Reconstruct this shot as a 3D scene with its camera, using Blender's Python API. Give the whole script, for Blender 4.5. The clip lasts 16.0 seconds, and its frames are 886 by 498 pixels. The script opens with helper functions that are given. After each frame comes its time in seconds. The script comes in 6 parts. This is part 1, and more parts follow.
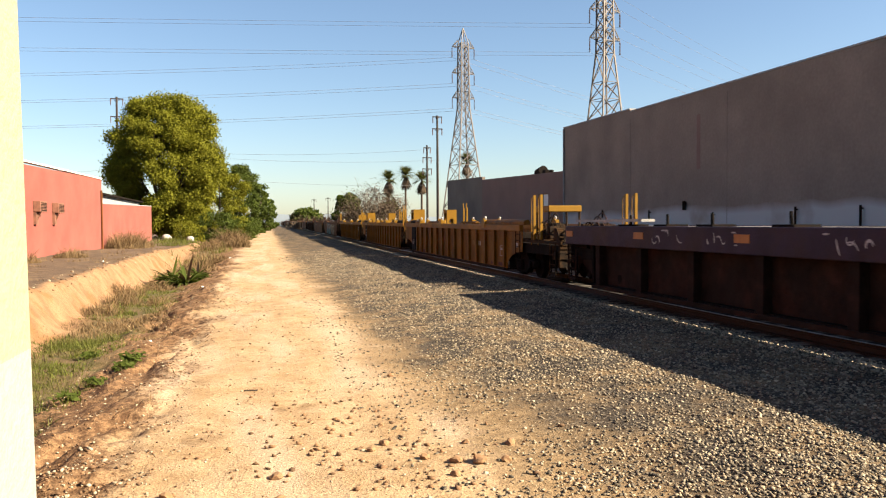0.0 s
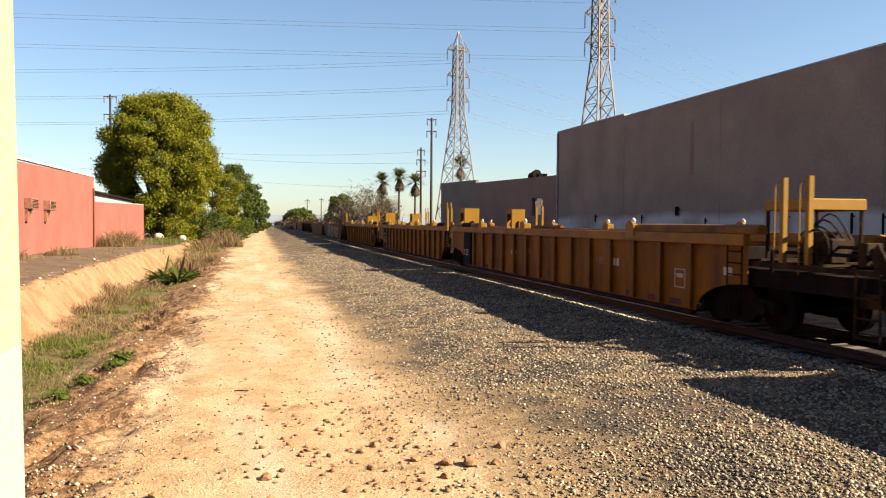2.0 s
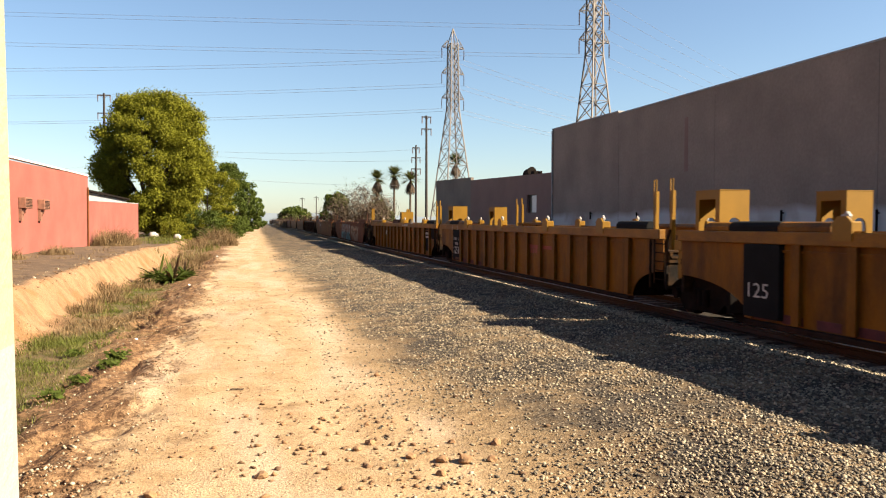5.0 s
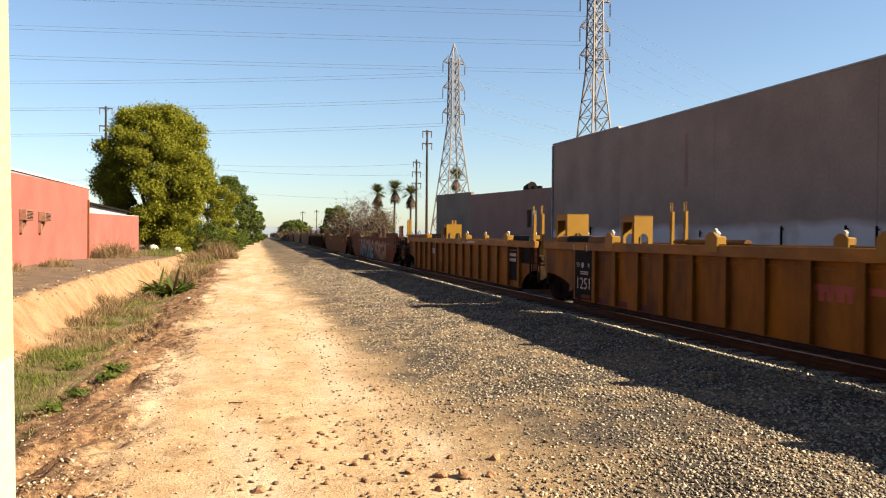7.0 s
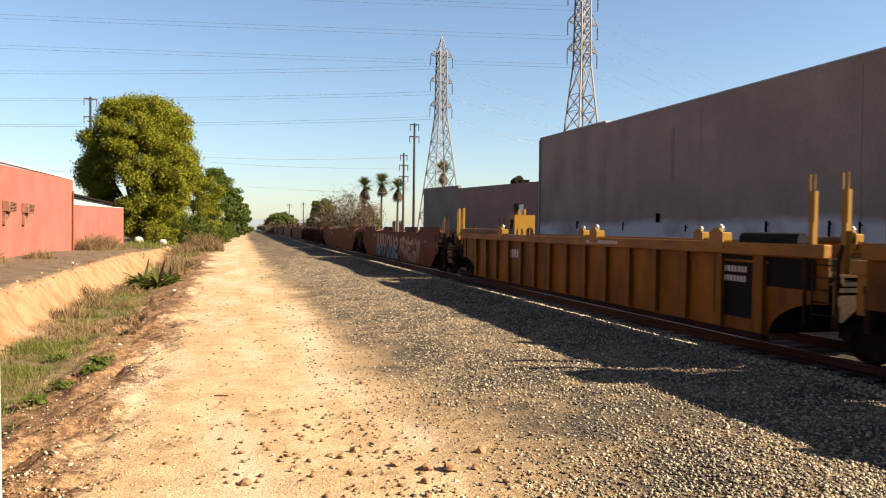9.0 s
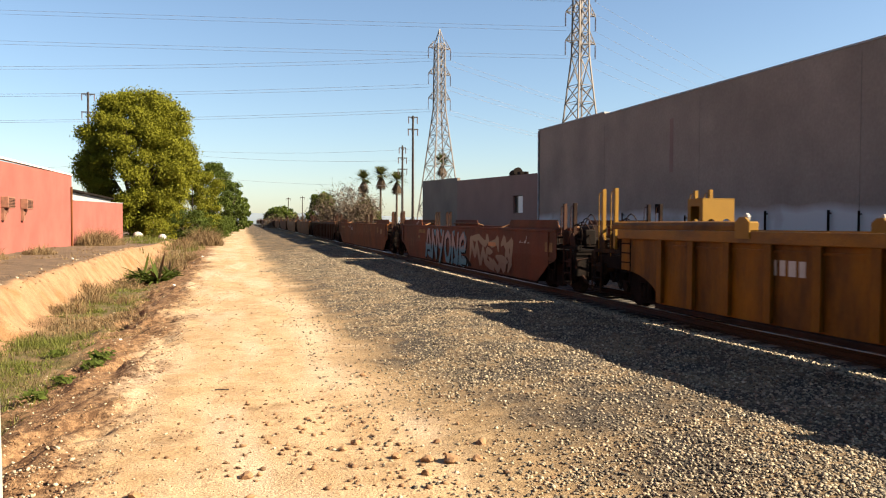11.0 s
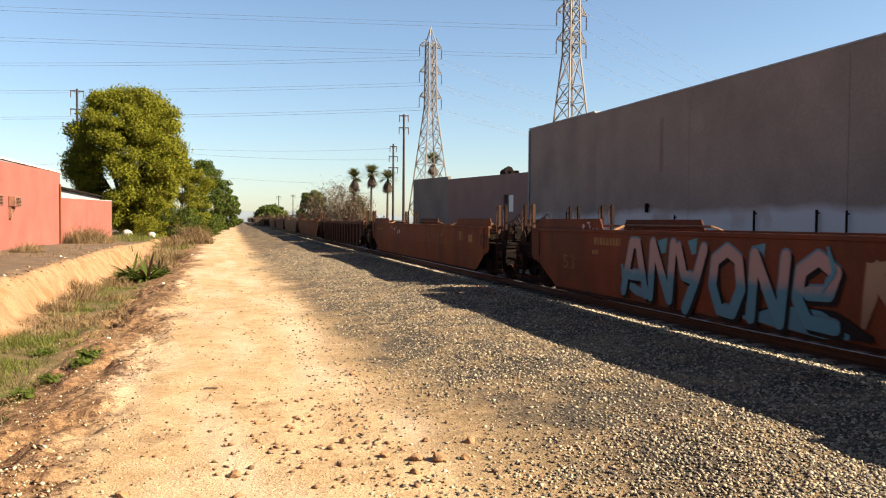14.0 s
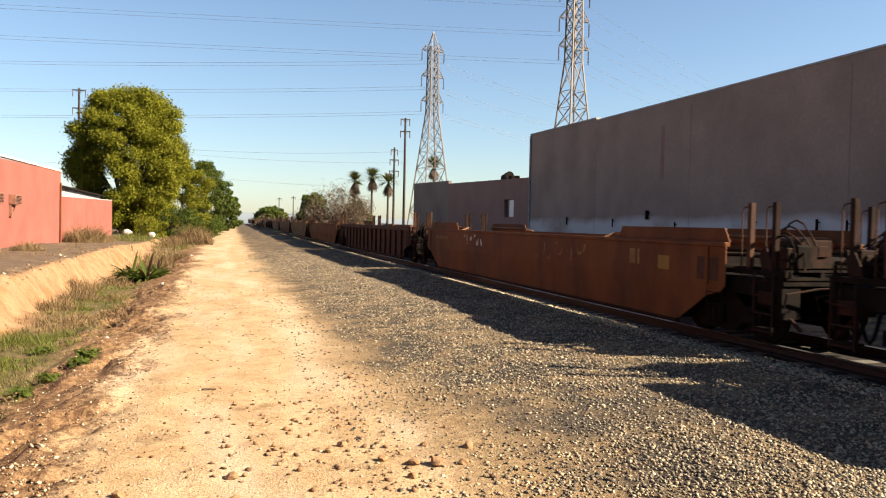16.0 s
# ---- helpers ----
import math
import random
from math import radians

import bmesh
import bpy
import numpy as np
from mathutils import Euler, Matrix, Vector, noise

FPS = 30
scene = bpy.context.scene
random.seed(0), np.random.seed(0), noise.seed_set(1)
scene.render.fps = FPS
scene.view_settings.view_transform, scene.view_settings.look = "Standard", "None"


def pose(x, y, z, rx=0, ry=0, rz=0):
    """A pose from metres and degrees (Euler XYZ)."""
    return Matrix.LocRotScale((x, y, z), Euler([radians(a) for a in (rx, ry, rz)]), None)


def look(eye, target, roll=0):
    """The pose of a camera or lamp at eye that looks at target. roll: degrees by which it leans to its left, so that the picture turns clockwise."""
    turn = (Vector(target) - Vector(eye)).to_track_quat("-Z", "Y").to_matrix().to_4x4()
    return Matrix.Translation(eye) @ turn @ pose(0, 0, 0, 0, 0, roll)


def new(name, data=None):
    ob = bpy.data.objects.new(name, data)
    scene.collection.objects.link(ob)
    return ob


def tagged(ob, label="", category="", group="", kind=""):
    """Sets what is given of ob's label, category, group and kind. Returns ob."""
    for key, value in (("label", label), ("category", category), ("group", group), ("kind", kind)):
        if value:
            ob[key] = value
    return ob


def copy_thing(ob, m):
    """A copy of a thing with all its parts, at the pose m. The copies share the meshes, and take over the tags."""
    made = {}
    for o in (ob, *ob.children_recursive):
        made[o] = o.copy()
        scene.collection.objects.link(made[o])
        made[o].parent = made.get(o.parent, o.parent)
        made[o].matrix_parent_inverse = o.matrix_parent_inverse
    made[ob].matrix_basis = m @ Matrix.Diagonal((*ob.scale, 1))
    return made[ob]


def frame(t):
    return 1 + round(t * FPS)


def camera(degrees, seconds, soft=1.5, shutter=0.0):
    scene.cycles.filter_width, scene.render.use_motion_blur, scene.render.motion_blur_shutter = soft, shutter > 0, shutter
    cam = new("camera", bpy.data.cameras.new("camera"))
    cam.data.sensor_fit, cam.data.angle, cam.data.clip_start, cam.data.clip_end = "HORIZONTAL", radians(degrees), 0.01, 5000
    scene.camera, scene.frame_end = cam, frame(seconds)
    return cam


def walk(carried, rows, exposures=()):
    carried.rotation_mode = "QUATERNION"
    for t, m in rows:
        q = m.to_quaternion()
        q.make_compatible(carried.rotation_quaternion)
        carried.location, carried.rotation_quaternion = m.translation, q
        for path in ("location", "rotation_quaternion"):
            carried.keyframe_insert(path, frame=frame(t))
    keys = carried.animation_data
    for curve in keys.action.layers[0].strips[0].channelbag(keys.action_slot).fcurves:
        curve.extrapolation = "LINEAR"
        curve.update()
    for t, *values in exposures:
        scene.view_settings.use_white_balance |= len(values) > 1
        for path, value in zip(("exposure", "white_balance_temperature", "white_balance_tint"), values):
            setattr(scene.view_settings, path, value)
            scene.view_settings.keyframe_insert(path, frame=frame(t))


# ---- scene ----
# ---- camera ----
cam = camera(58.5, 16.0, soft=1.15, shutter=0.25)
WALK = [  # seconds, eye, turn to the right, tilt down, lean
    (0, -0.000, -0.000, 2.200, 13.207, 1.759, -0.400),
    (0.5, 0.002, -0.003, 2.195, 13.286, 1.813, -0.540),
    (1, 0.003, -0.001, 2.199, 13.458, 1.736, -0.170),
    (1.5, -0.003, -0.008, 2.199, 13.584, 1.591, 0.117),
    (2, -0.003, 0.005, 2.196, 13.732, 1.576, 0.354),
    (2.5, -0.006, -0.013, 2.200, 13.781, 1.598, 0.107),
    (3, 0.002, -0.006, 2.197, 13.889, 1.679, -0.038),
    (3.5, 0.005, -0.020, 2.198, 13.946, 1.738, -0.297),
    (4, 0.005, -0.002, 2.195, 14.108, 1.889, -0.373),
    (6.5, -0.002, -0.021, 2.204, 13.843, 0.959, 0.808),
    (7, 0.002, -0.010, 2.198, 14.053, 0.714, 0.424),
    (7.5, 0.001, -0.019, 2.201, 14.274, 0.744, 0.438),
    (8, 0.002, -0.026, 2.203, 14.622, 0.785, 0.162),
    (8.5, 0.006, -0.043, 2.206, 14.960, 0.990, 0.534),
    (9, 0.001, -0.022, 2.198, 15.008, 1.180, 0.684),
    (11.5, 0.009, -0.034, 2.197, 15.061, 1.948, 0.159),
    (12, 0.012, -0.039, 2.201, 15.160, 2.207, 0.233),
    (12.5, 0.012, -0.022, 2.196, 15.193, 2.335, 0.055),
    (13, 0.013, -0.009, 2.192, 15.251, 2.326, 0.064),
    (13.5, 0.010, -0.028, 2.189, 15.469, 2.151, -0.042),
    (14, 0.019, -0.040, 2.199, 15.713, 1.814, 0.361),
    (14.5, 0.017, -0.038, 2.199, 15.838, 1.564, 0.638),
    (15, 0.017, -0.036, 2.198, 15.839, 1.559, 0.636),
    (15.5, 0.018, -0.033, 2.193, 15.767, 1.670, 0.969),
    (16, 0.009, -0.033, 2.200, 15.739, 1.516, 1.174),
]

def aimed(x, y, z, turn, tilt, lean):
    a, b = radians(turn), radians(tilt)
    way = Vector((math.sin(a) * math.cos(b), math.cos(a) * math.cos(b), -math.sin(b)))
    return look((x, y, z), Vector((x, y, z)) + way * 10, lean)


walk(cam, [(r[0], aimed(*r[1:])) for r in WALK])

# ---- light ----
SUN = Vector((0.89, -0.45, 0.615)).normalized()
sun = new("sun", bpy.data.lights.new("sun", "SUN"))
sun.data.energy, sun.data.angle, sun.data.color = 5.0, radians(0.5), (1.0, 0.87, 0.66)
sun.matrix_world = look(SUN * 200, (0, 0, 0))
world = bpy.data.worlds.new("sky")
scene.world = world
world.use_nodes = True
wn = world.node_tree.nodes
sky = wn.new("ShaderNodeTexSky")
sky.sky_type, sky.sun_disc = "NISHITA", False
sky.sun_elevation = math.asin(SUN.z)
sky.sun_rotation = math.atan2(SUN.x, SUN.y)
sky.air_density, sky.dust_density, sky.ozone_density = 1.0, 0.6, 2.3
world.node_tree.links.new(sky.outputs[0], wn["Background"].inputs[0])
wn["Background"].inputs[1].default_value = 0.0365
scene.view_settings.exposure = 2.25


# ---- materials ----
def mat(name, base, rough=0.7, metal=0.0, vary=0.25, scale=3.0, fine=40.0, bump=0.3, other=None, other_at=0.55, other_scale=1.2, stretch=(1, 1, 1), per_piece=0.0, fade=0.25, spec=0.4):
    """A worn surface: base colour varied at two scales, a second colour in patches, fine relief."""
    m = bpy.data.materials.new(name)
    m.use_nodes = True
    n, l = m.node_tree.nodes, m.node_tree.links
    b = n["Principled BSDF"]
    b.inputs["Roughness"].default_value, b.inputs["Metallic"].default_value = rough, metal
    b.inputs["Specular IOR Level"].default_value = spec
    tc = n.new("ShaderNodeTexCoord")
    mp = n.new("ShaderNodeMapping")
    mp.inputs["Scale"].default_value = stretch
    l.new(tc.outputs["Object"], mp.inputs[0])

    def tex(s, detail=5.0):
        t = n.new("ShaderNodeTexNoise")
        t.inputs["Scale"].default_value, t.inputs["Detail"].default_value, t.inputs["Roughness"].default_value = s, detail, 0.62
        l.new(mp.outputs[0], t.inputs["Vector"])
        return t

    def ramp(src, lo, hi, a, c):
        r = n.new("ShaderNodeMapRange")
        r.inputs[1].default_value, r.inputs[2].default_value, r.inputs[3].default_value, r.inputs[4].default_value = lo, hi, a, c
        l.new(src, r.inputs[0])
        return r.outputs[0]

    big, small = tex(scale), tex(fine, 3.0)
    v = n.new("ShaderNodeMath")
    v.operation = "MULTIPLY"
    l.new(ramp(big.outputs[0], 0.3, 0.7, 1 - vary, 1 + vary), v.inputs[0])
    l.new(ramp(small.outputs[0], 0.3, 0.7, 1 - vary * 0.6, 1 + vary * 0.6), v.inputs[1])
    value = v.outputs[0]
    if per_piece:
        oi = n.new("ShaderNodeNewGeometry")
        w = n.new("ShaderNodeMath")
        w.operation = "MULTIPLY"
        l.new(value, w.inputs[0])
        l.new(ramp(oi.outputs["Random Per Island"], 0, 1, 1 - per_piece, 1 + per_piece), w.inputs[1])
        value = w.outputs[0]
    col = n.new("ShaderNodeRGB")
    col.outputs[0].default_value = (*base, 1)
    src = col.outputs[0]
    if other:
        mx = n.new("ShaderNodeMix")
        mx.data_type = "RGBA"
        mx.inputs[7].default_value = (*other, 1)
        l.new(src, mx.inputs[6])
        l.new(ramp(tex(other_scale, 8.0).outputs[0], other_at - fade * 0.5, other_at + fade * 0.5, 0, 1), mx.inputs[0])
        src = mx.outputs[2]
    hsv = n.new("ShaderNodeHueSaturation")
    l.new(src, hsv.inputs["Color"])
    l.new(value, hsv.inputs["Value"])
    l.new(hsv.outputs[0], b.inputs["Base Color"])
    if bump:
        bp = n.new("ShaderNodeBump")
        bp.inputs["Strength"].default_value, bp.inputs["Distance"].default_value = bump, 0.02
        l.new(small.outputs[0], bp.inputs["Height"])
        l.new(bp.outputs[0], b.inputs["Normal"])
    return m


YELLOW = mat("worn_yellow_paint", (0.172, 0.068, 0.0035), 0.6, other=(0.05, 0.0225, 0.0065), other_at=0.53, other_scale=1.1, stretch=(1, 1, 0.35), scale=1.5, vary=0.22, spec=0.12)
# Dirty yellow, made brighter by the sunlight that falls on the top chords.
CHORD = mat("sunlit_dusty_yellow_paint", (0.195, 0.082, 0.004), 0.55, other=(0.085, 0.039, 0.008), other_at=0.55, other_scale=1.4, stretch=(1, 0.5, 1), scale=2.5, vary=0.2, spec=0.2)
GOLD = mat("fresh_yellow_paint", (0.1698, 0.08455, 0.00536), 0.5, vary=0.12, scale=2, bump=0.04, spec=0.2)
RUST = mat("rust_red_paint", (0.090, 0.0245, 0.0095), 0.7, other=(0.062, 0.024, 0.0105), other_at=0.52, other_scale=0.9, stretch=(1, 1, 0.4), vary=0.25, scale=1.2, spec=0.12)
ORANGE = mat("faded_orange_brown_paint", (0.108, 0.036, 0.0095), 0.7, other=(0.062, 0.0235, 0.0085), other_at=0.53, other_scale=0.8, stretch=(1, 1, 0.4), vary=0.25, scale=1.2, spec=0.12)
BROWN = mat("dark_brown_paint", (0.0418, 0.0175, 0.00988), 0.7, other=(0.0608, 0.0258, 0.0114), other_at=0.62, vary=0.3, spec=0.12)
TAN = mat("weathered_tan_paint", (0.152, 0.076, 0.0342), 0.7, other=(0.0836, 0.035, 0.0152), other_at=0.55, vary=0.25, spec=0.12)
PURPLE = mat("dull_purple_paint", (0.0291, 0.0181, 0.0304), 0.6, other=(0.038, 0.019, 0.0137), other_at=0.58, vary=0.3, scale=1.5, spec=0.12)
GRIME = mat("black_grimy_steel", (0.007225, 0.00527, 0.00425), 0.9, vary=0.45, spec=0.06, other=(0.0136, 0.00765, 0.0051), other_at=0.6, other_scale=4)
PALE = mat("pale_painted_metal", (0.249, 0.23, 0.206), 0.55, vary=0.2)
DARKSTEEL = mat("blackish_brown_steel", (0.017, 0.0098, 0.007), 0.88, vary=0.4, spec=0.07, other=(0.034, 0.0135, 0.0085), other_at=0.58)
RAIL = mat("rusty_rail_steel", (0.0205, 0.0119, 0.00822), 0.6, metal=0.5)
SHINE = mat("polished_rail_top", (0.45, 0.43, 0.4), 0.3, metal=0.9)
TIE = mat("weathered_tie_wood", (0.068, 0.057, 0.045), 0.9, vary=0.3, stretch=(1, 6, 6))
CONCRETE = mat("grey_concrete_wall", (0.154, 0.124, 0.0997), 0.9, vary=0.10, scale=0.35, fine=9, other=(0.0912, 0.0745, 0.0646), other_at=0.6, other_scale=0.3, fade=0.35, bump=0.15)
BRICKISH = mat("mauve_stucco", (0.169, 0.104, 0.0855), 0.9, vary=0.12, scale=0.5, bump=0.2)
COPING = mat("pale_coping", (0.225, 0.225, 0.225), 0.7)
RED = mat("red_stucco", (0.1764, 0.04239, 0.03029), 0.9, vary=0.10, scale=0.4, fine=14, other=(0.1808, 0.06234, 0.04488), other_at=0.56, other_scale=0.5, fade=0.4, bump=0.25)
WHITE = mat("white_paint", (0.656, 0.64, 0.59), 0.7, vary=0.05)
SLEEVE = mat("off_white_paint", (0.2465, 0.2407, 0.2056), 0.6, vary=0.04, scale=2)
CREAM = mat("cream_paint", (0.2465, 0.2286, 0.1498), 0.6, vary=0.04, scale=2)
WOOD = mat("weathered_pole_wood", (0.0268, 0.01878, 0.01476), 0.9, vary=0.3, stretch=(4, 4, 0.4))
GALV = mat("galvanised_lattice_steel", (0.08455, 0.06936, 0.06055), 0.6, metal=0.3, vary=0.2)
WIRE = mat("aluminium_wire", (0.15, 0.14, 0.15), 0.7, metal=0.2, bump=0)
INSUL = mat("brown_insulator", (0.076, 0.0456, 0.038), 0.4)
BARK = mat("grey_brown_bark", (0.055, 0.039, 0.027), 0.95, vary=0.35, stretch=(3, 3, 0.6))
def leafy(m, share=0.4):
    """Leaves let light through."""
    n, l = m.node_tree.nodes, m.node_tree.links
    b, out = n["Principled BSDF"], n["Material Output"]
    tr, mx = n.new("ShaderNodeBsdfTranslucent"), n.new("ShaderNodeMixShader")
    mx.inputs[0].default_value = share
    l.new(b.inputs["Base Color"].links[0].from_socket, tr.inputs[0])
    l.new(b.outputs[0], mx.inputs[1])
    l.new(tr.outputs[0], mx.inputs[2])
    l.new(mx.outputs[0], out.inputs[0])
    return m


LEAF = mat("sunlit_green_leaves", (0.124, 0.122, 0.0095), 0.8, vary=0.22, scale=0.3, per_piece=0.14, bump=0, spec=0.12)
DARKLEAF = mat("dark_green_leaves", (0.05231, 0.06879, 0.009673), 0.8, vary=0.28, scale=0.4, per_piece=0.22, bump=0, spec=0.15)
PALMLEAF = mat("palm_fronds", (0.05804, 0.06227, 0.01627), 0.6, per_piece=0.3, bump=0)
DRYLEAF = mat("dry_brown_twigs", (0.06271, 0.04063, 0.02342), 0.9, per_piece=0.35, bump=0)
GRASS = mat("green_grass", (0.08738, 0.09673, 0.01147), 0.8, per_piece=0.35, bump=0, other=(0.1147, 0.08455, 0.02995), other_at=0.6, other_scale=0.8)
STRAW = mat("dry_grass", (0.1182, 0.07165, 0.02795), 0.8, per_piece=0.35, bump=0)
for green in (LEAF, DARKLEAF, PALMLEAF, GRASS):
    leafy(green)
BLACK = mat("black_paint", (0.008, 0.008, 0.008), 0.9, bump=0, spec=0.1)
# Grimy yellow, with the shade at the car ends darkened into it.
DIRTY_SHADED = mat("shaded_grimy_yellow_paint", (0.042, 0.0195, 0.006), 0.85, vary=0.4, scale=4, other=(0.010, 0.0072, 0.0055), other_at=0.46, other_scale=2.5, spec=0.08)
STENCIL = mat("white_stencil_paint", (0.342, 0.327, 0.289), 0.7, bump=0, vary=0.15)
STONE = mat("grey_ballast_stone", (0.1322, 0.1016, 0.06466), 0.8, vary=0.25, per_piece=0.85, scale=6, fine=60)
CLOD = mat("brown_dirt_clod", (0.1289, 0.07022, 0.03296), 0.95, vary=0.25, per_piece=0.5, scale=8)
PALESTONE = mat("pale_pebble", (0.258, 0.2064, 0.1362), 0.9, vary=0.15, per_piece=0.4)


def whitewash(m, paint, top):
    """Old whitewash along the wall's foot, up to an uneven line, worn away in places."""
    n, l = m.node_tree.nodes, m.node_tree.links
    b = n["Principled BSDF"]
    src = b.inputs["Base Color"].links[0].from_socket
    tc, sep, nz, nw, r, r2, mul, mx = (n.new("ShaderNode" + k) for k in ("TexCoord", "SeparateXYZ", "TexNoise", "TexNoise", "MapRange", "MapRange", "Math", "Mix"))
    nz.inputs["Scale"].default_value, nw.inputs["Scale"].default_value, nw.inputs["Detail"].default_value = 0.55, 0.28, 4
    l.new(tc.outputs["Object"], sep.inputs[0])
    l.new(tc.outputs["Object"], nz.inputs["Vector"])
    l.new(tc.outputs["Object"], nw.inputs["Vector"])
    up = n.new("ShaderNodeMath")
    up.operation = "MULTIPLY_ADD"
    l.new(nz.outputs[0], up.inputs[0])
    up.inputs[1].default_value = 0.5
    l.new(sep.outputs["Z"], up.inputs[2])
    for i, v in enumerate((top + 0.08, top + 0.42, 1, 0)):
        r.inputs[i + 1].default_value = v
    l.new(up.outputs[0], r.inputs[0])
    for i, v in enumerate((0.36, 0.46, 0.15, 1)):
        r2.inputs[i + 1].default_value = v
    l.new(nw.outputs[0], r2.inputs[0])
    mul.operation = "MULTIPLY"
    l.new(r.outputs[0], mul.inputs[0])
    l.new(r2.outputs[0], mul.inputs[1])
    mx.data_type = "RGBA"
    l.new(mul.outputs[0], mx.inputs[0])
    l.new(src, mx.inputs[6])
    mx.inputs[7].default_value = (*paint, 1)
    l.new(mx.outputs[2], b.inputs["Base Color"])
    return m


WASHED = whitewash(mat("grey_concrete_with_whitewash", (0.195, 0.151, 0.121), 0.9, vary=0.16, scale=0.35, fine=9, other=(0.145, 0.112, 0.09), other_at=0.6, other_scale=0.3, fade=0.35, bump=0.15), (0.36, 0.355, 0.355), 2.75)
ORANGE_TAG = mat("orange_reflective_paint", (0.274, 0.0912, 0.0114), 0.5, bump=0)
REDDISH = mat("dark_red_paint", (0.062, 0.013, 0.013), 0.8, bump=0, vary=0.4)
RED_TAG = mat("faded_red_paint", (0.198, 0.038, 0.0228), 0.7, bump=0, vary=0.3)
DARKGLASS = mat("dark_opening", (0.0152, 0.0152, 0.0167), 0.3, bump=0)


# ---- mesh helpers ----
def box(bm, x0, y0, z0, x1, y1, z1):
    v = [bm.verts.new((x, y, z)) for x in (x0, x1) for y in (y0, y1) for z in (z0, z1)]
    for f in ((0, 1, 3, 2), (4, 6, 7, 5), (0, 4, 5, 1), (2, 3, 7, 6), (0, 2, 6, 4), (1, 5, 7, 3)):
        bm.faces.new([v[i] for i in f])
    return v


def prism(bm, outline, axis, a, b):
    """An outline in the two other axes, drawn out along axis from a to b."""
    def at(p, w):
        p = list(p)
        p.insert("xyz".index(axis), w)
        return p
    lo = [bm.verts.new(at(p, a)) for p in outline]
    hi = [bm.verts.new(at(p, b)) for p in outline]
    k = len(outline)
    bm.faces.new(lo)
    bm.faces.new(hi[::-1])
    for i in range(k):
        bm.faces.new((lo[i], hi[i], hi[(i + 1) % k], lo[(i + 1) % k]))


def rod(bm, p, q, r0, r1=None, n=6, cap=True):
    p, q = Vector(p), Vector(q)
    r1 = r0 if r1 is None else r1
    d = (q - p).normalized()
    a = d.orthogonal().normalized()
    b = d.cross(a)
    rings = []
    for c, r in ((p, r0), (q, r1)):
        rings.append([bm.verts.new(c + (a * math.cos(i * math.tau / n) + b * math.sin(i * math.tau / n)) * r) for i in range(n)])
    for i in range(n):
        bm.faces.new((rings[0][i], rings[0][(i + 1) % n], rings[1][(i + 1) % n], rings[1][i]))
    if cap:
        bm.faces.new(rings[0][::-1])
        bm.faces.new(rings[1])


def tube(bm, pts, r, n=5):
    """One unbroken bent tube through the points."""
    rings = []
    for i, p in enumerate(pts):
        d = (Vector(pts[min(i + 1, len(pts) - 1)]) - Vector(pts[max(i - 1, 0)])).normalized()
        a = d.cross(Vector((0.31, 0.2, 0.93))).normalized()
        b = d.cross(a)
        rings.append([bm.verts.new(Vector(p) + (a * math.cos(k * math.tau / n) + b * math.sin(k * math.tau / n)) * r) for k in range(n)])
    for p, q in zip(rings, rings[1:]):
        for k in range(n):
            bm.faces.new((p[k], p[(k + 1) % n], q[(k + 1) % n], q[k]))
    bm.faces.new(rings[0][::-1])
    bm.faces.new(rings[-1])


def mesh_of(name, bm, material, bevel=0.0, smooth=False):
    bmesh.ops.recalc_face_normals(bm, faces=bm.faces)
    if bevel:
        bmesh.ops.bevel(bm, geom=list(bm.edges), offset=bevel, segments=1, affect="EDGES", clamp_overlap=True)
    me = bpy.data.meshes.new(name)
    bm.to_mesh(me)
    bm.free()
    me.materials.append(material)
    if smooth:
        for p in me.polygons:
            p.use_smooth = True
    return me


def part(name, bm, material, parent=None, label="", bevel=0.0, smooth=False):
    ob = new(name, mesh_of(name, bm, material, bevel, smooth))
    ob.parent = parent
    return tagged(ob, label)


def raw(name, verts, faces, material, smooth=False):
    me = bpy.data.meshes.new(name)
    me.from_pydata([tuple(v) for v in verts], [], faces)
    me.materials.append(material)
    if smooth:
        me.polygons.foreach_set("use_smooth", [True] * len(me.polygons))
    me.update()
    return me


def empty(name, x=0, y=0, z=0, **tags):
    ob = new(name)
    ob.location = (x, y, z)
    ob.empty_display_size = 0.3
    return tagged(ob, **tags)


def bend(y):
    """The line's sideways shift: straight, then a gentle curve to the right, then straight again."""
    if y < 40:
        return 0.0
    if y < 100:
        return 0.012 * (y - 40) ** 2 / 120
    return 0.012 * (y - 70)


def rise(y):
    """The line climbs gently away from the camera, then runs level."""
    return 0.0064 * min(max(0.0, y - 12), 320.0)


def ease(a, b, v):
    s = min(1.0, max(0.0, (v - a) / (b - a)))
    return s * s * (3 - 2 * s)


TRACK = 9.55      # middle of the track
RAIL_TOP = 0.40


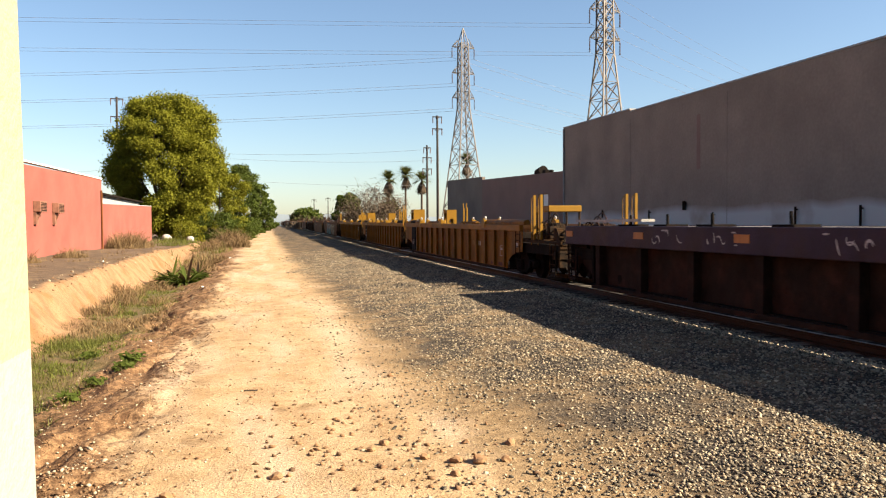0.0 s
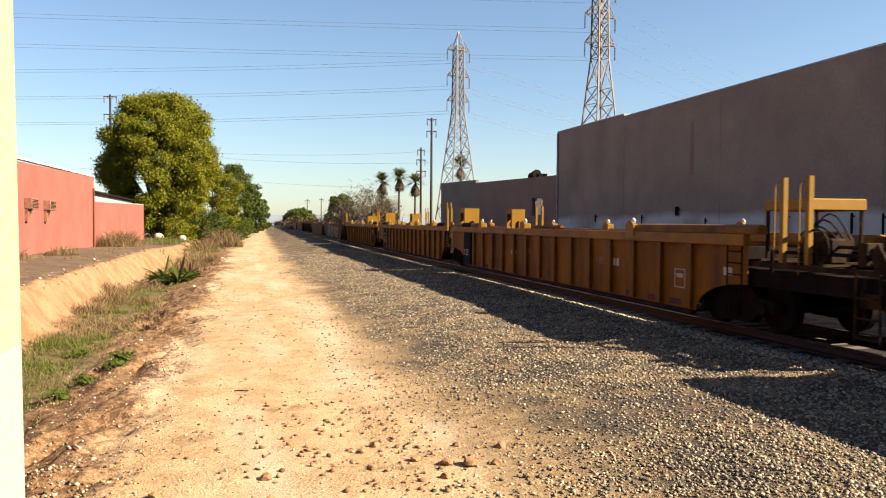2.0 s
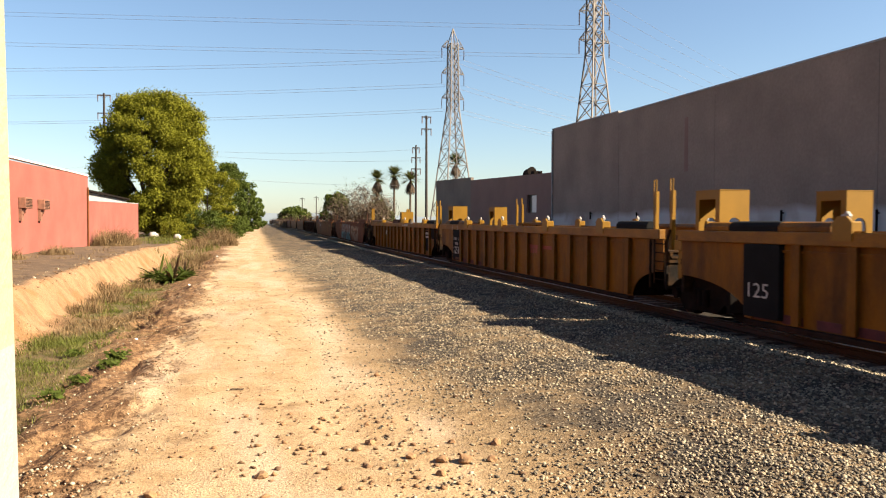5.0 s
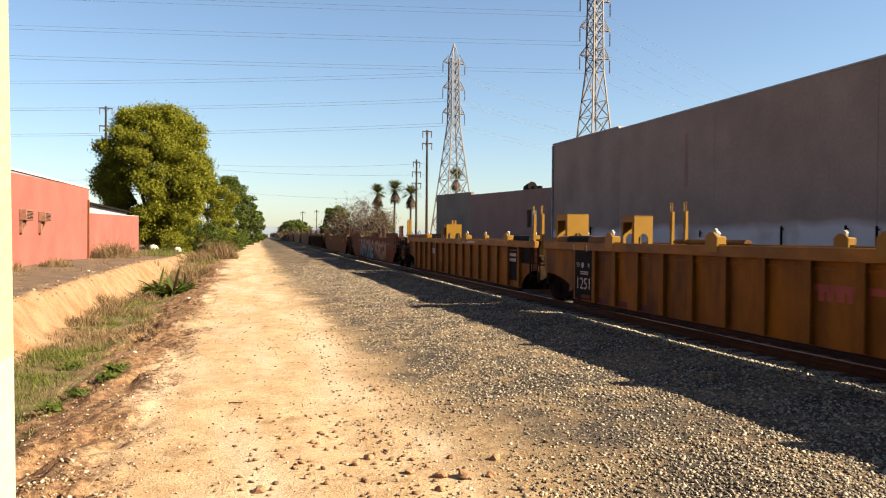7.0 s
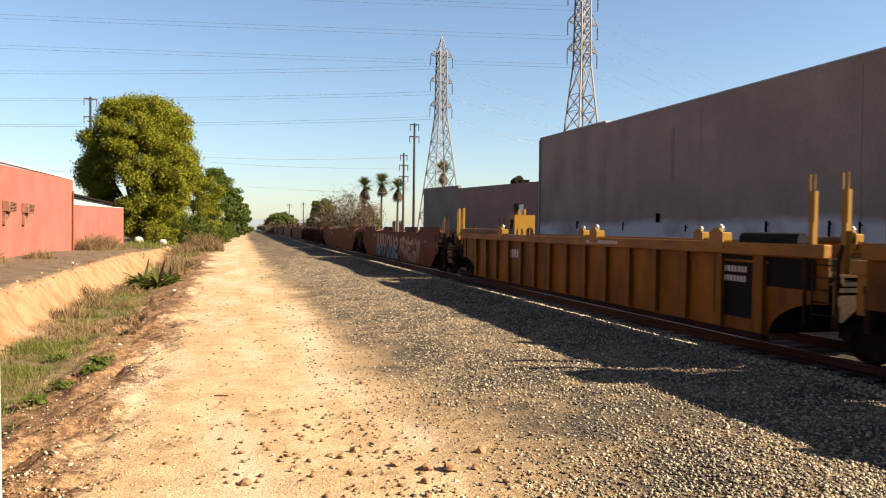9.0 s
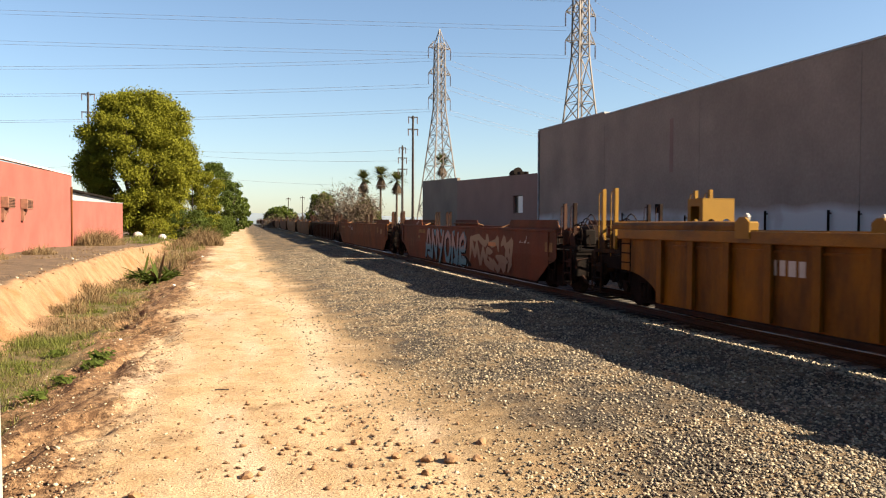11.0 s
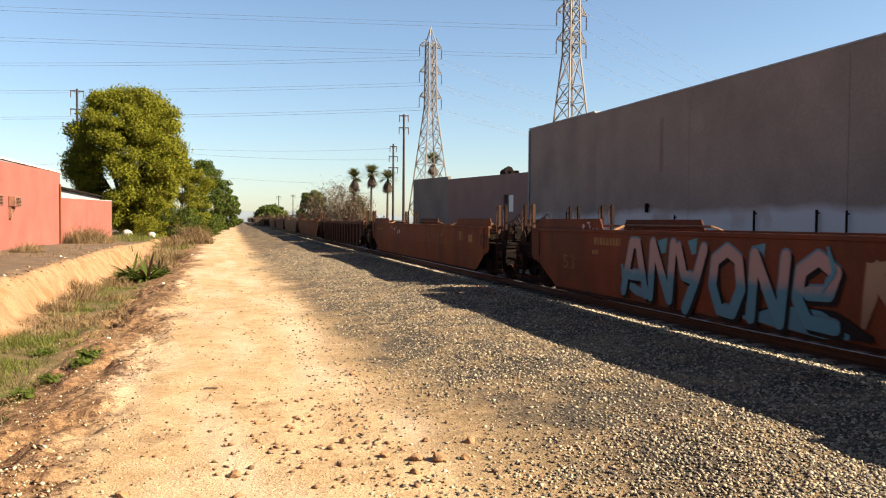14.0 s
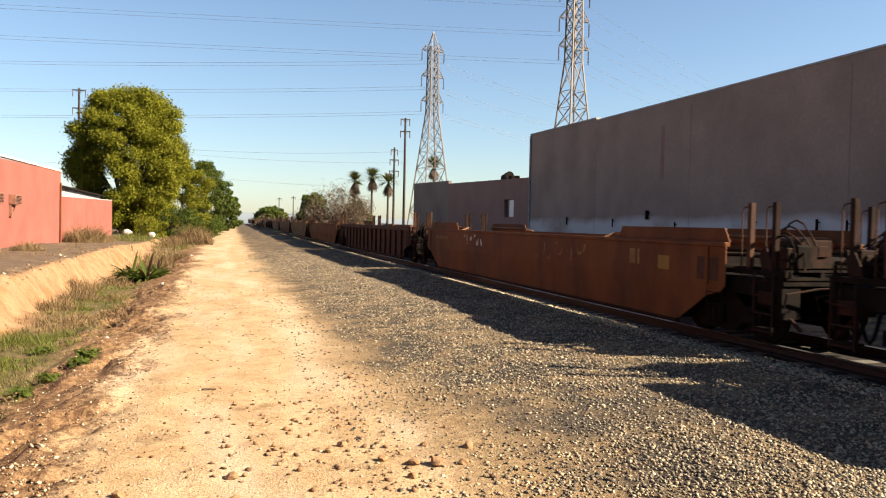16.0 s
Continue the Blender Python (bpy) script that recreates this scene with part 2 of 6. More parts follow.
# ---- ground ----
def ground_height(x, y):
    u = x - bend(y)
    far = ease(48, 66, y)                      # the ditch runs out
    near = ease(-12, -2, y)
    lot = 0.55 * (1 - ease(-5.75, -4.85, u))
    floor_ = -0.42 * (1 - far) * (ease(-5.6, -4.6, u) - ease(-3.5, -1.2, u))
    # washed-out gullies and a broken lip on the slope below the path
    side = (ease(-3.4, -2.7, u) - ease(-1.5, -0.8, u)) * (1 - far)
    cut = abs(noise.noise((u * 0.55 - y * 0.35, y * 0.55, 5.5)))
    floor_ -= side * (0.16 * max(0.0, 1 - cut * 5.0) - 0.10 * noise.noise((u * 2.6, y * 1.9, 6.1)) - 0.035 * noise.noise((u * 6.0, y * 5.0, 2.2)))
    lot = lot * (1 - 0.45 * far)
    bed = 0.21 * ease(1.9, 5.2, u) + 0.06 * ease(5.2, 7.6, u) - 0.045 * ease(7.85, 8.15, u) - 0.15 * ease(11.2, 12.6, u)
    wob = 0.05 * noise.noise((x * 0.5, y * 0.35, 3.1)) + 0.022 * noise.noise((x * 2.3, y * 1.7, 8.0))
    quiet = 1 - 0.8 * (ease(6.8, 7.6, u) - ease(11.5, 12.3, u))
    bank = 0.16 * noise.noise((x * 1.3, y * 1.5, 1.7)) * (ease(-6.2, -5.6, u) - ease(-4.6, -4.0, u)) * (1 - far)
    return lot + floor_ + bed + (wob * quiet + bank) * near + rise(y)


def steps(spans):
    out = []
    for a, b, n in spans:
        out += [a + (b - a) * i / n for i in range(n)]
    return out + [spans[-1][1]]


def ground():
    xs = steps([(-1500, -60, 8), (-60, -14, 10), (-14, -6.2, 12), (-6.2, -3.6, 24), (-3.6, -0.6, 52), (-0.6, 8.4, 68), (8.4, 13, 16), (13, 60, 10), (60, 1500, 8)])
    ys = steps([(-300, -20, 6), (-20, 3, 14), (3, 22, 150), (22, 50, 110), (50, 110, 80), (110, 300, 30), (300, 3000, 14)])
    verts, attr = [], []
    for y in ys:
        for x in xs:
            xx = x + bend(y)
            verts.append((xx, y, ground_height(xx, y)))
            attr.append(x)
    nx = len(xs)
    faces = [(j * nx + i, j * nx + i + 1, (j + 1) * nx + i + 1, (j + 1) * nx + i) for j in range(len(ys) - 1) for i in range(nx - 1)]
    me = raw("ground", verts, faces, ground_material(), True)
    a = me.attributes.new("across", "FLOAT", "POINT")
    a.data.foreach_set("value", attr)
    return tagged(new("ground", me), "pale dirt track beside grey ballast, with a grassy ditch and a cut bank", "ground", kind="structure")


def ground_material():
    m = bpy.data.materials.new("dirt_and_ballast")
    m.use_nodes = True
    n, l = m.node_tree.nodes, m.node_tree.links
    b = n["Principled BSDF"]
    b.inputs["Roughness"].default_value = 0.95
    b.inputs["Specular IOR Level"].default_value = 0.15
    geo, at = n.new("ShaderNodeNewGeometry"), n.new("ShaderNodeAttribute")
    at.attribute_name = "across"
    sep = n.new("ShaderNodeSeparateXYZ")
    l.new(geo.outputs["Position"], sep.inputs[0])

    def tex(s, detail=5.0, rough=0.6):
        t = n.new("ShaderNodeTexNoise")
        t.inputs["Scale"].default_value, t.inputs["Detail"].default_value, t.inputs["Roughness"].default_value = s, detail, rough
        l.new(geo.outputs["Position"], t.inputs["Vector"])
        return t.outputs[0]

    def math_(op, a, c):
        q = n.new("ShaderNodeMath")
        q.operation = op
        for i, v in enumerate((a, c)):
            if isinstance(v, (int, float)):
                q.inputs[i].default_value = v
            else:
                l.new(v, q.inputs[i])
        return q.outputs[0]

    def rng(src, lo, hi, a=0.0, c=1.0):
        r = n.new("ShaderNodeMapRange")
        r.interpolation_type = "SMOOTHSTEP"
        for i, v in enumerate((lo, hi, a, c)):
            r.inputs[i + 1].default_value = v
        l.new(src, r.inputs[0])
        return r.outputs[0]

    def mix(f, a, c):
        q = n.new("ShaderNodeMix")
        q.data_type = "RGBA"
        l.new(f, q.inputs[0])
        for i, v in ((6, a), (7, c)):
            if isinstance(v, tuple):
                q.inputs[i].default_value = (*v, 1)
            else:
                l.new(v, q.inputs[i])
        return q.outputs[2]

    wide, mid, fine, grit = tex(0.45), tex(1.7, 6), tex(9, 6), tex(45, 3)
    edge = math_("ADD", at.outputs["Fac"], math_("MULTIPLY", math_("SUBTRACT", wide, 0.5), 2.6))
    edge = math_("ADD", edge, math_("MULTIPLY", math_("SUBTRACT", fine, 0.5), 1.3))
    dirt = mix(rng(mid, 0.35, 0.68), (0.430, 0.296, 0.170), (0.335, 0.212, 0.108))
    dirt = mix(rng(fine, 0.54, 0.74), dirt, (0.228, 0.134, 0.0631))
    dirt = mix(rng(tex(0.8, 6, 0.7), 0.56, 0.70, 0, 0.8), dirt, (0.19, 0.114, 0.0536))
    peb = n.new("ShaderNodeTexVoronoi")
    peb.inputs["Scale"].default_value = 30
    l.new(geo.outputs["Position"], peb.inputs["Vector"])
    dirt = mix(math_("MULTIPLY", rng(peb.outputs["Distance"], 0.28, 0.16), rng(tex(3.0, 4), 0.48, 0.6)), dirt, mix(rng(peb.outputs["Color"], 0.3, 0.7), (0.122, 0.076, 0.0443), (0.38, 0.29, 0.19)))
    # small pale and dark stones in the dirt
    vor = n.new("ShaderNodeTexVoronoi")
    vor.inputs["Scale"].default_value = 30
    l.new(geo.outputs["Position"], vor.inputs["Vector"])
    stone = mix(rng(vor.outputs["Color"], 0.1, 0.9), (0.06, 0.047, 0.035), (0.235, 0.19, 0.14))
    gravel = mix(rng(vor.outputs["Distance"], 0.15, 0.6), stone, (0.0395, 0.0288, 0.0201))
    gravel = mix(rng(tex(1.1, 4), 0.42, 0.64, 0, 0.62), gravel, (0.27, 0.175, 0.088))
    run = n.new("ShaderNodeTexNoise")
    pull = n.new("ShaderNodeMapping")
    pull.inputs["Scale"].default_value = (1.0, 0.22, 1.0)
    l.new(geo.outputs["Position"], pull.inputs[0])
    l.new(pull.outputs[0], run.inputs["Vector"])
    run.inputs["Scale"].default_value, run.inputs["Detail"].default_value = 0.9, 6
    dirt = mix(rng(run.outputs[0], 0.44, 0.64, 0.0, 0.75), dirt, (0.47, 0.345, 0.235))
    sandy = mix(rng(fine, 0.42, 0.62), (0.215, 0.138, 0.07), (0.32, 0.215, 0.115))
    col = mix(rng(edge, 1.4, 2.4), dirt, sandy)
    reach = math_("ADD", rng(sep.outputs["Y"], 26, 36, 0.0, 0.15), rng(sep.outputs["Y"], 7, 14, -0.9, 0.0))
    col = mix(rng(math_("ADD", edge, reach), 1.75, 2.9), col, gravel)
    # Shade beneath the train is put into the ground's colour between the rails.
    bed_shade = math_("MULTIPLY", rng(at.outputs["Fac"], 8.2, 8.35), rng(at.outputs["Fac"], 10.9, 10.6))
    col = mix(bed_shade, col, (0.0267, 0.02, 0.0151))
    # trackside slope down to the ditch, brown and littered
    slope = mix(rng(fine, 0.4, 0.6), (0.115, 0.06, 0.029), (0.25, 0.142, 0.07))
    col = mix(rng(edge, -1.0, -1.7), col, slope)
    ditch = mix(rng(mid, 0.4, 0.6), (0.0836, 0.0699, 0.024), (0.144, 0.0959, 0.0481))
    col = mix(rng(edge, -2.5, -3.1), col, ditch)
    rill = n.new("ShaderNodeTexNoise")
    squeeze = n.new("ShaderNodeMapping")
    squeeze.inputs["Scale"].default_value = (1.0, 1.3, 0.9)
    l.new(geo.outputs["Position"], squeeze.inputs[0])
    l.new(squeeze.outputs[0], rill.inputs["Vector"])
    rill.inputs["Scale"].default_value, rill.inputs["Detail"].default_value = 1.6, 5
    bank = mix(rng(rill.outputs[0], 0.38, 0.78), (0.285, 0.168, 0.09), (0.19, 0.102, 0.05))
    bank = mix(rng(fine, 0.55, 0.72), bank, (0.31, 0.195, 0.105))
    bank = mix(rng(tex(0.9, 5, 0.65), 0.5, 0.66, 0, 0.75), bank, (0.20, 0.10, 0.038))
    col = mix(rng(at.outputs["Fac"], -4.1, -4.6), col, bank)
    lot = mix(rng(mid, 0.4, 0.65), (0.102, 0.069, 0.047), (0.168, 0.112, 0.068))
    col = mix(rng(at.outputs["Fac"], -5.6, -5.9), col, lot)
    # Distance haze is put into the colour: the far ground fades to grey-green.
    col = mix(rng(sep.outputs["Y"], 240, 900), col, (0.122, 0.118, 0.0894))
    hsv = n.new("ShaderNodeHueSaturation")
    l.new(col, hsv.inputs["Color"])
    l.new(rng(grit, 0.3, 0.7, 0.51, 0.91), hsv.inputs["Value"])
    l.new(hsv.outputs[0], b.inputs["Base Color"])
    h = math_("ADD", math_("MULTIPLY", fine, 0.6), math_("MULTIPLY", grit, 0.35))
    bp = n.new("ShaderNodeBump")
    bp.inputs["Strength"].default_value, bp.inputs["Distance"].default_value = 0.8, 0.05
    l.new(h, bp.inputs["Height"])
    l.new(bp.outputs[0], b.inputs["Normal"])
    return m


ground()


def along(fn, y0, y1, n):
    return [fn(y0 + (y1 - y0) * i / n) for i in range(n + 1)]


def rail(u, name):
    """One rail, following the line: foot, web and head."""
    prof = [(-0.07, 0.0), (0.07, 0.0), (0.07, 0.02), (0.012, 0.04), (0.012, 0.12), (0.036, 0.135), (0.036, 0.17), (-0.036, 0.17), (-0.036, 0.135), (-0.012, 0.12), (-0.012, 0.04), (-0.07, 0.02)]
    ys = steps([(-60, 12, 6), (12, 40, 4), (40, 140, 25), (140, 332, 8), (332, 900, 6)])
    verts = [(TRACK + u + bend(y) + p[0], y, RAIL_TOP + rise(y) - 0.17 + p[1]) for y in ys for p in prof]
    k = len(prof)
    faces = [(j * k + i, j * k + (i + 1) % k, (j + 1) * k + (i + 1) % k, (j + 1) * k + i) for j in range(len(ys) - 1) for i in range(k)]
    me = raw("rail", verts, faces, RAIL)
    me.materials.append(SHINE)
    for p in me.polygons:
        if p.index % k == 6:
            p.material_index = 1
    return tagged(new(name, me), "rusty steel rail with a polished top", "rail", "rails of the track")


rail(-0.755, "rail")
rail(0.755, "rail")


def ties():
    holder = empty("railway_ties", TRACK, 0, 0, label="row of weathered wooden ties in grey ballast", category="railway ties")
    bm = bmesh.new()
    box(bm, -1.40, -0.125, -0.16, 1.40, 0.125, 0.0)
    me = mesh_of("tie", bm, TIE, 0.012)
    y = -6.0
    while y < 120:
        t = new("tie", me)
        t.parent = holder
        t.location = (bend(y) + random.uniform(-0.04, 0.04), y, RAIL_TOP + rise(y) - 0.172 + random.uniform(-0.006, 0.006))
        t.rotation_euler = (0, 0, radians(random.uniform(-1.2, 1.2)) - 0.011 * ease(40, 100, y))
        y += 0.52


ties()


# ---- train ----
SPEED = 6.05
HALF = 1.45


def bm_():
    return bmesh.new()


def wheelset_mesh():
    bm = bm_()
    rod(bm, (-0.95, 0, 0), (0.95, 0, 0), 0.085, n=10)
    for s in (-1, 1):
        rod(bm, (s * 0.70, 0, 0), (s * 0.83, 0, 0), 0.42, n=24)
        rod(bm, (s * 0.665, 0, 0), (s * 0.70, 0, 0), 0.45, n=24)
        rod(bm, (s * 0.83, 0, 0), (s * 0.88, 0, 0), 0.16, 0.13, n=12)
        for i in range(4):
            a = i * math.pi / 2
            rod(bm, (s * 0.835, 0.26 * math.cos(a), 0.26 * math.sin(a)), (s * 0.842, 0.26 * math.cos(a), 0.26 * math.sin(a)), 0.06, n=8)
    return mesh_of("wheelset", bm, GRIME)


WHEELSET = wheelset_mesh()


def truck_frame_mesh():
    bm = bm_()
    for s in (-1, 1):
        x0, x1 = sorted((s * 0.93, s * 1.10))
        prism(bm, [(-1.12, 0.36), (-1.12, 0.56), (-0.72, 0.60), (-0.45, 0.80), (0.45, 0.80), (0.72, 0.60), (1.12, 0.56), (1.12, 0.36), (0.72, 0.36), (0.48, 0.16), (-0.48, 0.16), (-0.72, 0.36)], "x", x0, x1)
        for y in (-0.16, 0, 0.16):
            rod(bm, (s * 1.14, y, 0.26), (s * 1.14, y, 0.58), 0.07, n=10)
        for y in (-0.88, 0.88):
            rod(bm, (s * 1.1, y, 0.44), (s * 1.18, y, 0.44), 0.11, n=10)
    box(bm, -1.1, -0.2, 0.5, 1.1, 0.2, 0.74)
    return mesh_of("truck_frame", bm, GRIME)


TRUCK_FRAME = truck_frame_mesh()


def ribbed_side(car, a, b, paint, chord_mat, s, ribs, ra=1.6, rb=1.6):
    """A side of plates between posts, under a deep top chord. a, b: its ends; s: which side; ra, rb: from the ends to the deep part."""
    bm = bm_()
    def arch(reach):
        turns = [0.15 + (math.pi / 2 - 0.15) * k / 8 for k in range(9)]
        return [(0, 1.55), (0, 0.84)] + [(reach * math.sin(q), 0.22 + 0.62 * math.cos(q)) for q in turns]

    plate = [(a + p, z) for p, z in arch(ra)] + [(b - p, z) for p, z in arch(rb)[::-1]]
    x0, x1 = sorted((s * (HALF - 0.115), s * (HALF - 0.10)))
    prism(bm, plate, "x", x0, x1)
    part("side_plate", bm, paint, car)
    bm = bm_()
    x0, x1 = sorted((s * (HALF - 0.14), s * HALF))
    box(bm, x0, a, 1.50, x1, b, 1.70)
    part("top_chord", bm, chord_mat, car, bevel=0.012)
    bm = bm_()
    box(bm, x0, a + ra, 0.15, x1, b - rb, 0.24)
    part("bottom_sill", bm, DARKSTEEL, car, bevel=0.01)
    bm = bm_()
    xr0, xr1 = sorted((0.0, s * 0.095))
    prism(bm, [(xr0, -0.085), (xr1, -0.05), (xr1, 0.05), (xr0, 0.085)], "z", 0.27, 1.50)
    me = mesh_of("side_post", bm, paint)
    for i in range(ribs):
        y = a + ra + 0.12 + (b - a - ra - rb - 0.24) * i / (ribs - 1)
        r = new("side_post", me)
        r.parent, r.location = car, (s * (HALF - 0.10), y, 0)
    bm = bm_()
    x0, x1 = sorted((s * (HALF - 0.10), s * (HALF - 0.065)))
    box(bm, x0, a + ra, 1.37, x1, b - rb, 1.41)
    part("stiffener", bm, paint, car)


def smooth_side(car, a, b, paint, chord_mat, s):
    """A flat welded side whose lower half leans in a little; raised plates near both ends."""
    bm = bm_()
    xo, xi = s * (HALF - 0.03), s * (HALF - 0.09)
    up = [(a, 1.62), (a, 0.92), (b, 0.92), (b, 1.62)]
    lo = [(a + 0.02, 0.92), (a + 0.1, 0.84), (a + 0.55, 0.72), (a + 1.0, 0.46), (a + 1.5, 0.2), (b - 1.5, 0.2), (b - 1.0, 0.46), (b - 0.55, 0.72), (b - 0.1, 0.84), (b - 0.02, 0.92)]
    x0, x1 = sorted((xo, xo - s * 0.02))
    prism(bm, up, "x", x0, x1)
    va = [bm.verts.new((xo + (xi - xo) * (0.92 - z) / 0.72, y, z)) for y, z in lo]
    vb = [bm.verts.new((xo - s * 0.02 + (xi - xo) * (0.92 - z) / 0.72, y, z)) for y, z in lo]
    bm.faces.new(va)
    bm.faces.new(vb[::-1])
    for i in range(len(lo)):
        bm.faces.new((va[i], vb[i], vb[(i + 1) % len(lo)], va[(i + 1) % len(lo)]))
    part("side_plate", bm, paint, car)
    bm = bm_()
    x0, x1 = sorted((s * (HALF - 0.12), s * (HALF - 0.005)))
    box(bm, x0, a, 1.58, x1, b, 1.66)
    part("top_chord", bm, chord_mat, car, bevel=0.012)
    bm = bm_()
    x0, x1 = sorted((s * (HALF - 0.15), s * (HALF - 0.07)))
    box(bm, x0, a + 1.5, 0.14, x1, b - 1.5, 0.21)
    part("bottom_sill", bm, DARKSTEEL, car)
    for y0, y1 in ((a + 0.05, a + 3.9), (b - 3.9, b - 0.05)):
        bm = bm_()
        x0, x1 = sorted((s * (HALF - 0.16), s * (HALF - 0.14)))
        prism(bm, [(y0, 1.66), (y0 + 0.15, 1.9), (y1 - 0.15, 1.9), (y1, 1.66)], "x", x0, x1)
        part("raised_plate", bm, chord_mat, car)
    for y in (a + 0.5, b - 0.5):
        bm = bm_()
        x0, x1 = sorted((s * (HALF - 0.03), s * HALF))
        box(bm, x0, y - 0.04, 0.92, x1, y + 0.04, 1.58)
        part("edge_strip", bm, paint, car)


def deep_band_side(car, a, b, paint, s):
    """A tall smooth band above recessed dark panels with wide posts."""
    bm = bm_()
    x0, x1 = sorted((s * (HALF - 0.31), s * HALF))
    box(bm, x0, a, 1.22, x1, b, 1.70)
    part("top_band", bm, paint, car, "dull purple painted band", bevel=0.015)
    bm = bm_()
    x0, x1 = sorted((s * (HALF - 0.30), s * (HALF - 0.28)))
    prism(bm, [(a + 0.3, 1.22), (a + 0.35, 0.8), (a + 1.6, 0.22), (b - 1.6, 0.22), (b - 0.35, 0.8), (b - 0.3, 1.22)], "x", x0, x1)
    part("side_plate", bm, DARKSTEEL, car)
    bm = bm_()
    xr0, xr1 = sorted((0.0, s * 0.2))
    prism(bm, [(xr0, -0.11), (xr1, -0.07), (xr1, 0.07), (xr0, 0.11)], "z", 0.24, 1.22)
    me = mesh_of("side_post", bm, DARKSTEEL)
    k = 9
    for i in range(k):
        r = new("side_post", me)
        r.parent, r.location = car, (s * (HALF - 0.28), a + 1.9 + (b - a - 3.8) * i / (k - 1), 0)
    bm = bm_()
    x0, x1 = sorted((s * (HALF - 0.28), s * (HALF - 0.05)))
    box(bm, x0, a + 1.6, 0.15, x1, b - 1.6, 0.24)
    part("bottom_sill", bm, DARKSTEEL, car)
    for f in (0.17, 0.45, 0.62, 0.80, 0.985):
        bm = bm_()
        y = a + (b - a) * f
        x0, x1 = sorted((s * (HALF + 0.001), s * (HALF + 0.012)))
        box(bm, x0, y - 0.22, 1.42, x1, y + 0.22, 1.57)
        part("reflector", bm, ORANGE_TAG, car, "orange reflector strip")


def ladder(car, x, y, z0, z1, material, width=0.42, n=5):
    bm = bm_()
    for k in (0, width):
        rod(bm, (x, y + k, z0), (x, y + k, z1), 0.016, n=6)
    for i in range(n):
        z = z0 + (z1 - z0) * (i + 0.5) / n
        rod(bm, (x, y, z), (x, y + width, z), 0.013, n=6)
    part("ladder", bm, material, car)


def guide_post(car, x, y, z0, z1, material, rail_mat, side):
    """A slim upright channel with a bent grab iron that rises past it."""
    bm = bm_()
    prism(bm, [(x - 0.04, y - 0.045), (x + 0.04, y - 0.045), (x + 0.04, y + 0.045), (x + 0.015, y + 0.045), (x + 0.015, y - 0.02), (x - 0.015, y - 0.02), (x - 0.015, y + 0.045), (x - 0.04, y + 0.045)], "z", z0, z1 - (0.24 if side < 0 else 0.0))
    post = part("guide_post", bm, material, car)
    bm = bm_()
    if side < 0:
        tube(bm, [(x - 0.03, y - 0.05, z1 - 0.7), (x - 0.03, y - 0.05, z1), (x - 0.03, y + 0.05, z1), (x - 0.03, y + 0.05, z1 - 0.7)], 0.014, 6)
    else:
        tube(bm, [(x - 0.02, y + 0.2, z0 - 0.3), (x - 0.02, y + 0.2, z1 - 0.16), (x - 0.02, y + 0.17, z1 - 0.08), (x - 0.02, y, z1 - 0.05)], 0.013, 6)
    part("grab_iron", bm, rail_mat, post)


def guide_box(car, x, y, material, wide=0.8, long=1.2, z=1.66, height=0.72, arches=1):
    """A fabricated steel box that steers loads into the well: arched cut-outs across, open window along."""
    bm = bm_()
    w = wide / 2
    centres = (0.0,) if arches == 1 else (0.2, -0.2)
    fixed = [(-w, 0), (-w, height), (w, height), (w, 0)]
    for c in centres:
        fixed += [(c + 0.14, 0.0)] + [(c + 0.14 * math.cos(math.pi * i / 8), 0.12 + 0.16 * math.sin(math.pi * i / 8)) for i in range(9)] + [(c - 0.14, 0.0)]
    lip = y - long / 2
    prism(bm, [(x + p[0], z + p[1]) for p in fixed], "y", lip, lip + 0.03)
    front = part("guide_box", bm, material, car, "bright yellow steel box with arched cut-outs")
    bm = bm_()
    prism(bm, [(x + p[0], z + p[1]) for p in fixed], "y", y + long / 2 - 0.03, y + long / 2)
    part("back_plate", bm, material, front)
    for s in (-1, 1):
        x0, x1 = sorted((x + s * (w - 0.03), x + s * w))
        bm = bm_()
        prism(bm, [(lip + 0.031, z), (lip + 0.031, z + height), (y + long / 2 - 0.031, z + height), (y + long / 2 - 0.031, z), (y + long / 2 - 0.12, z), (y + long / 2 - 0.12, z + height - 0.16), (lip + 0.14, z + height - 0.16), (lip + 0.14, z)], "x", x0, x1)
        part("side_frame", bm, material, front)
    bm = bm_()
    box(bm, x - w - 0.005, lip - 0.005, z + height, x + w + 0.005, y + long / 2 + 0.005, z + height + 0.015)
    part("top_plate", bm, material, front)


def lock_bracket(car, x, y, material):
    """A five-sided plate astride the chord with a pale latch casting on top."""
    bm = bm_()
    prism(bm, [(y - 0.19, 1.58), (y - 0.19, 1.84), (y - 0.08, 1.93), (y + 0.08, 1.93), (y + 0.19, 1.84), (y + 0.19, 1.58)], "x", x - 0.10, x - 0.07)
    b = part("lock_bracket", bm, material, car)
    bm = bm_()
    box(bm, x - 0.069, y - 0.15, 1.70, x + 0.12, y + 0.15, 1.86)
    part("casting", bm, material, b, bevel=0.02)
    bm = bm_()
    prism(bm, [(y - 0.03, 1.862), (y - 0.05, 1.95), (y + 0.02, 2.01), (y + 0.06, 1.96), (y + 0.12, 1.95), (y + 0.12, 1.862)], "x", x - 0.03, x + 0.04)
    # On yellow brackets the latch's pale colour carries the sunlight on top.
    part("latch", bm, PALE if material is GOLD else material, b, "cast latch, pale for its sunlit top", bevel=0.015)


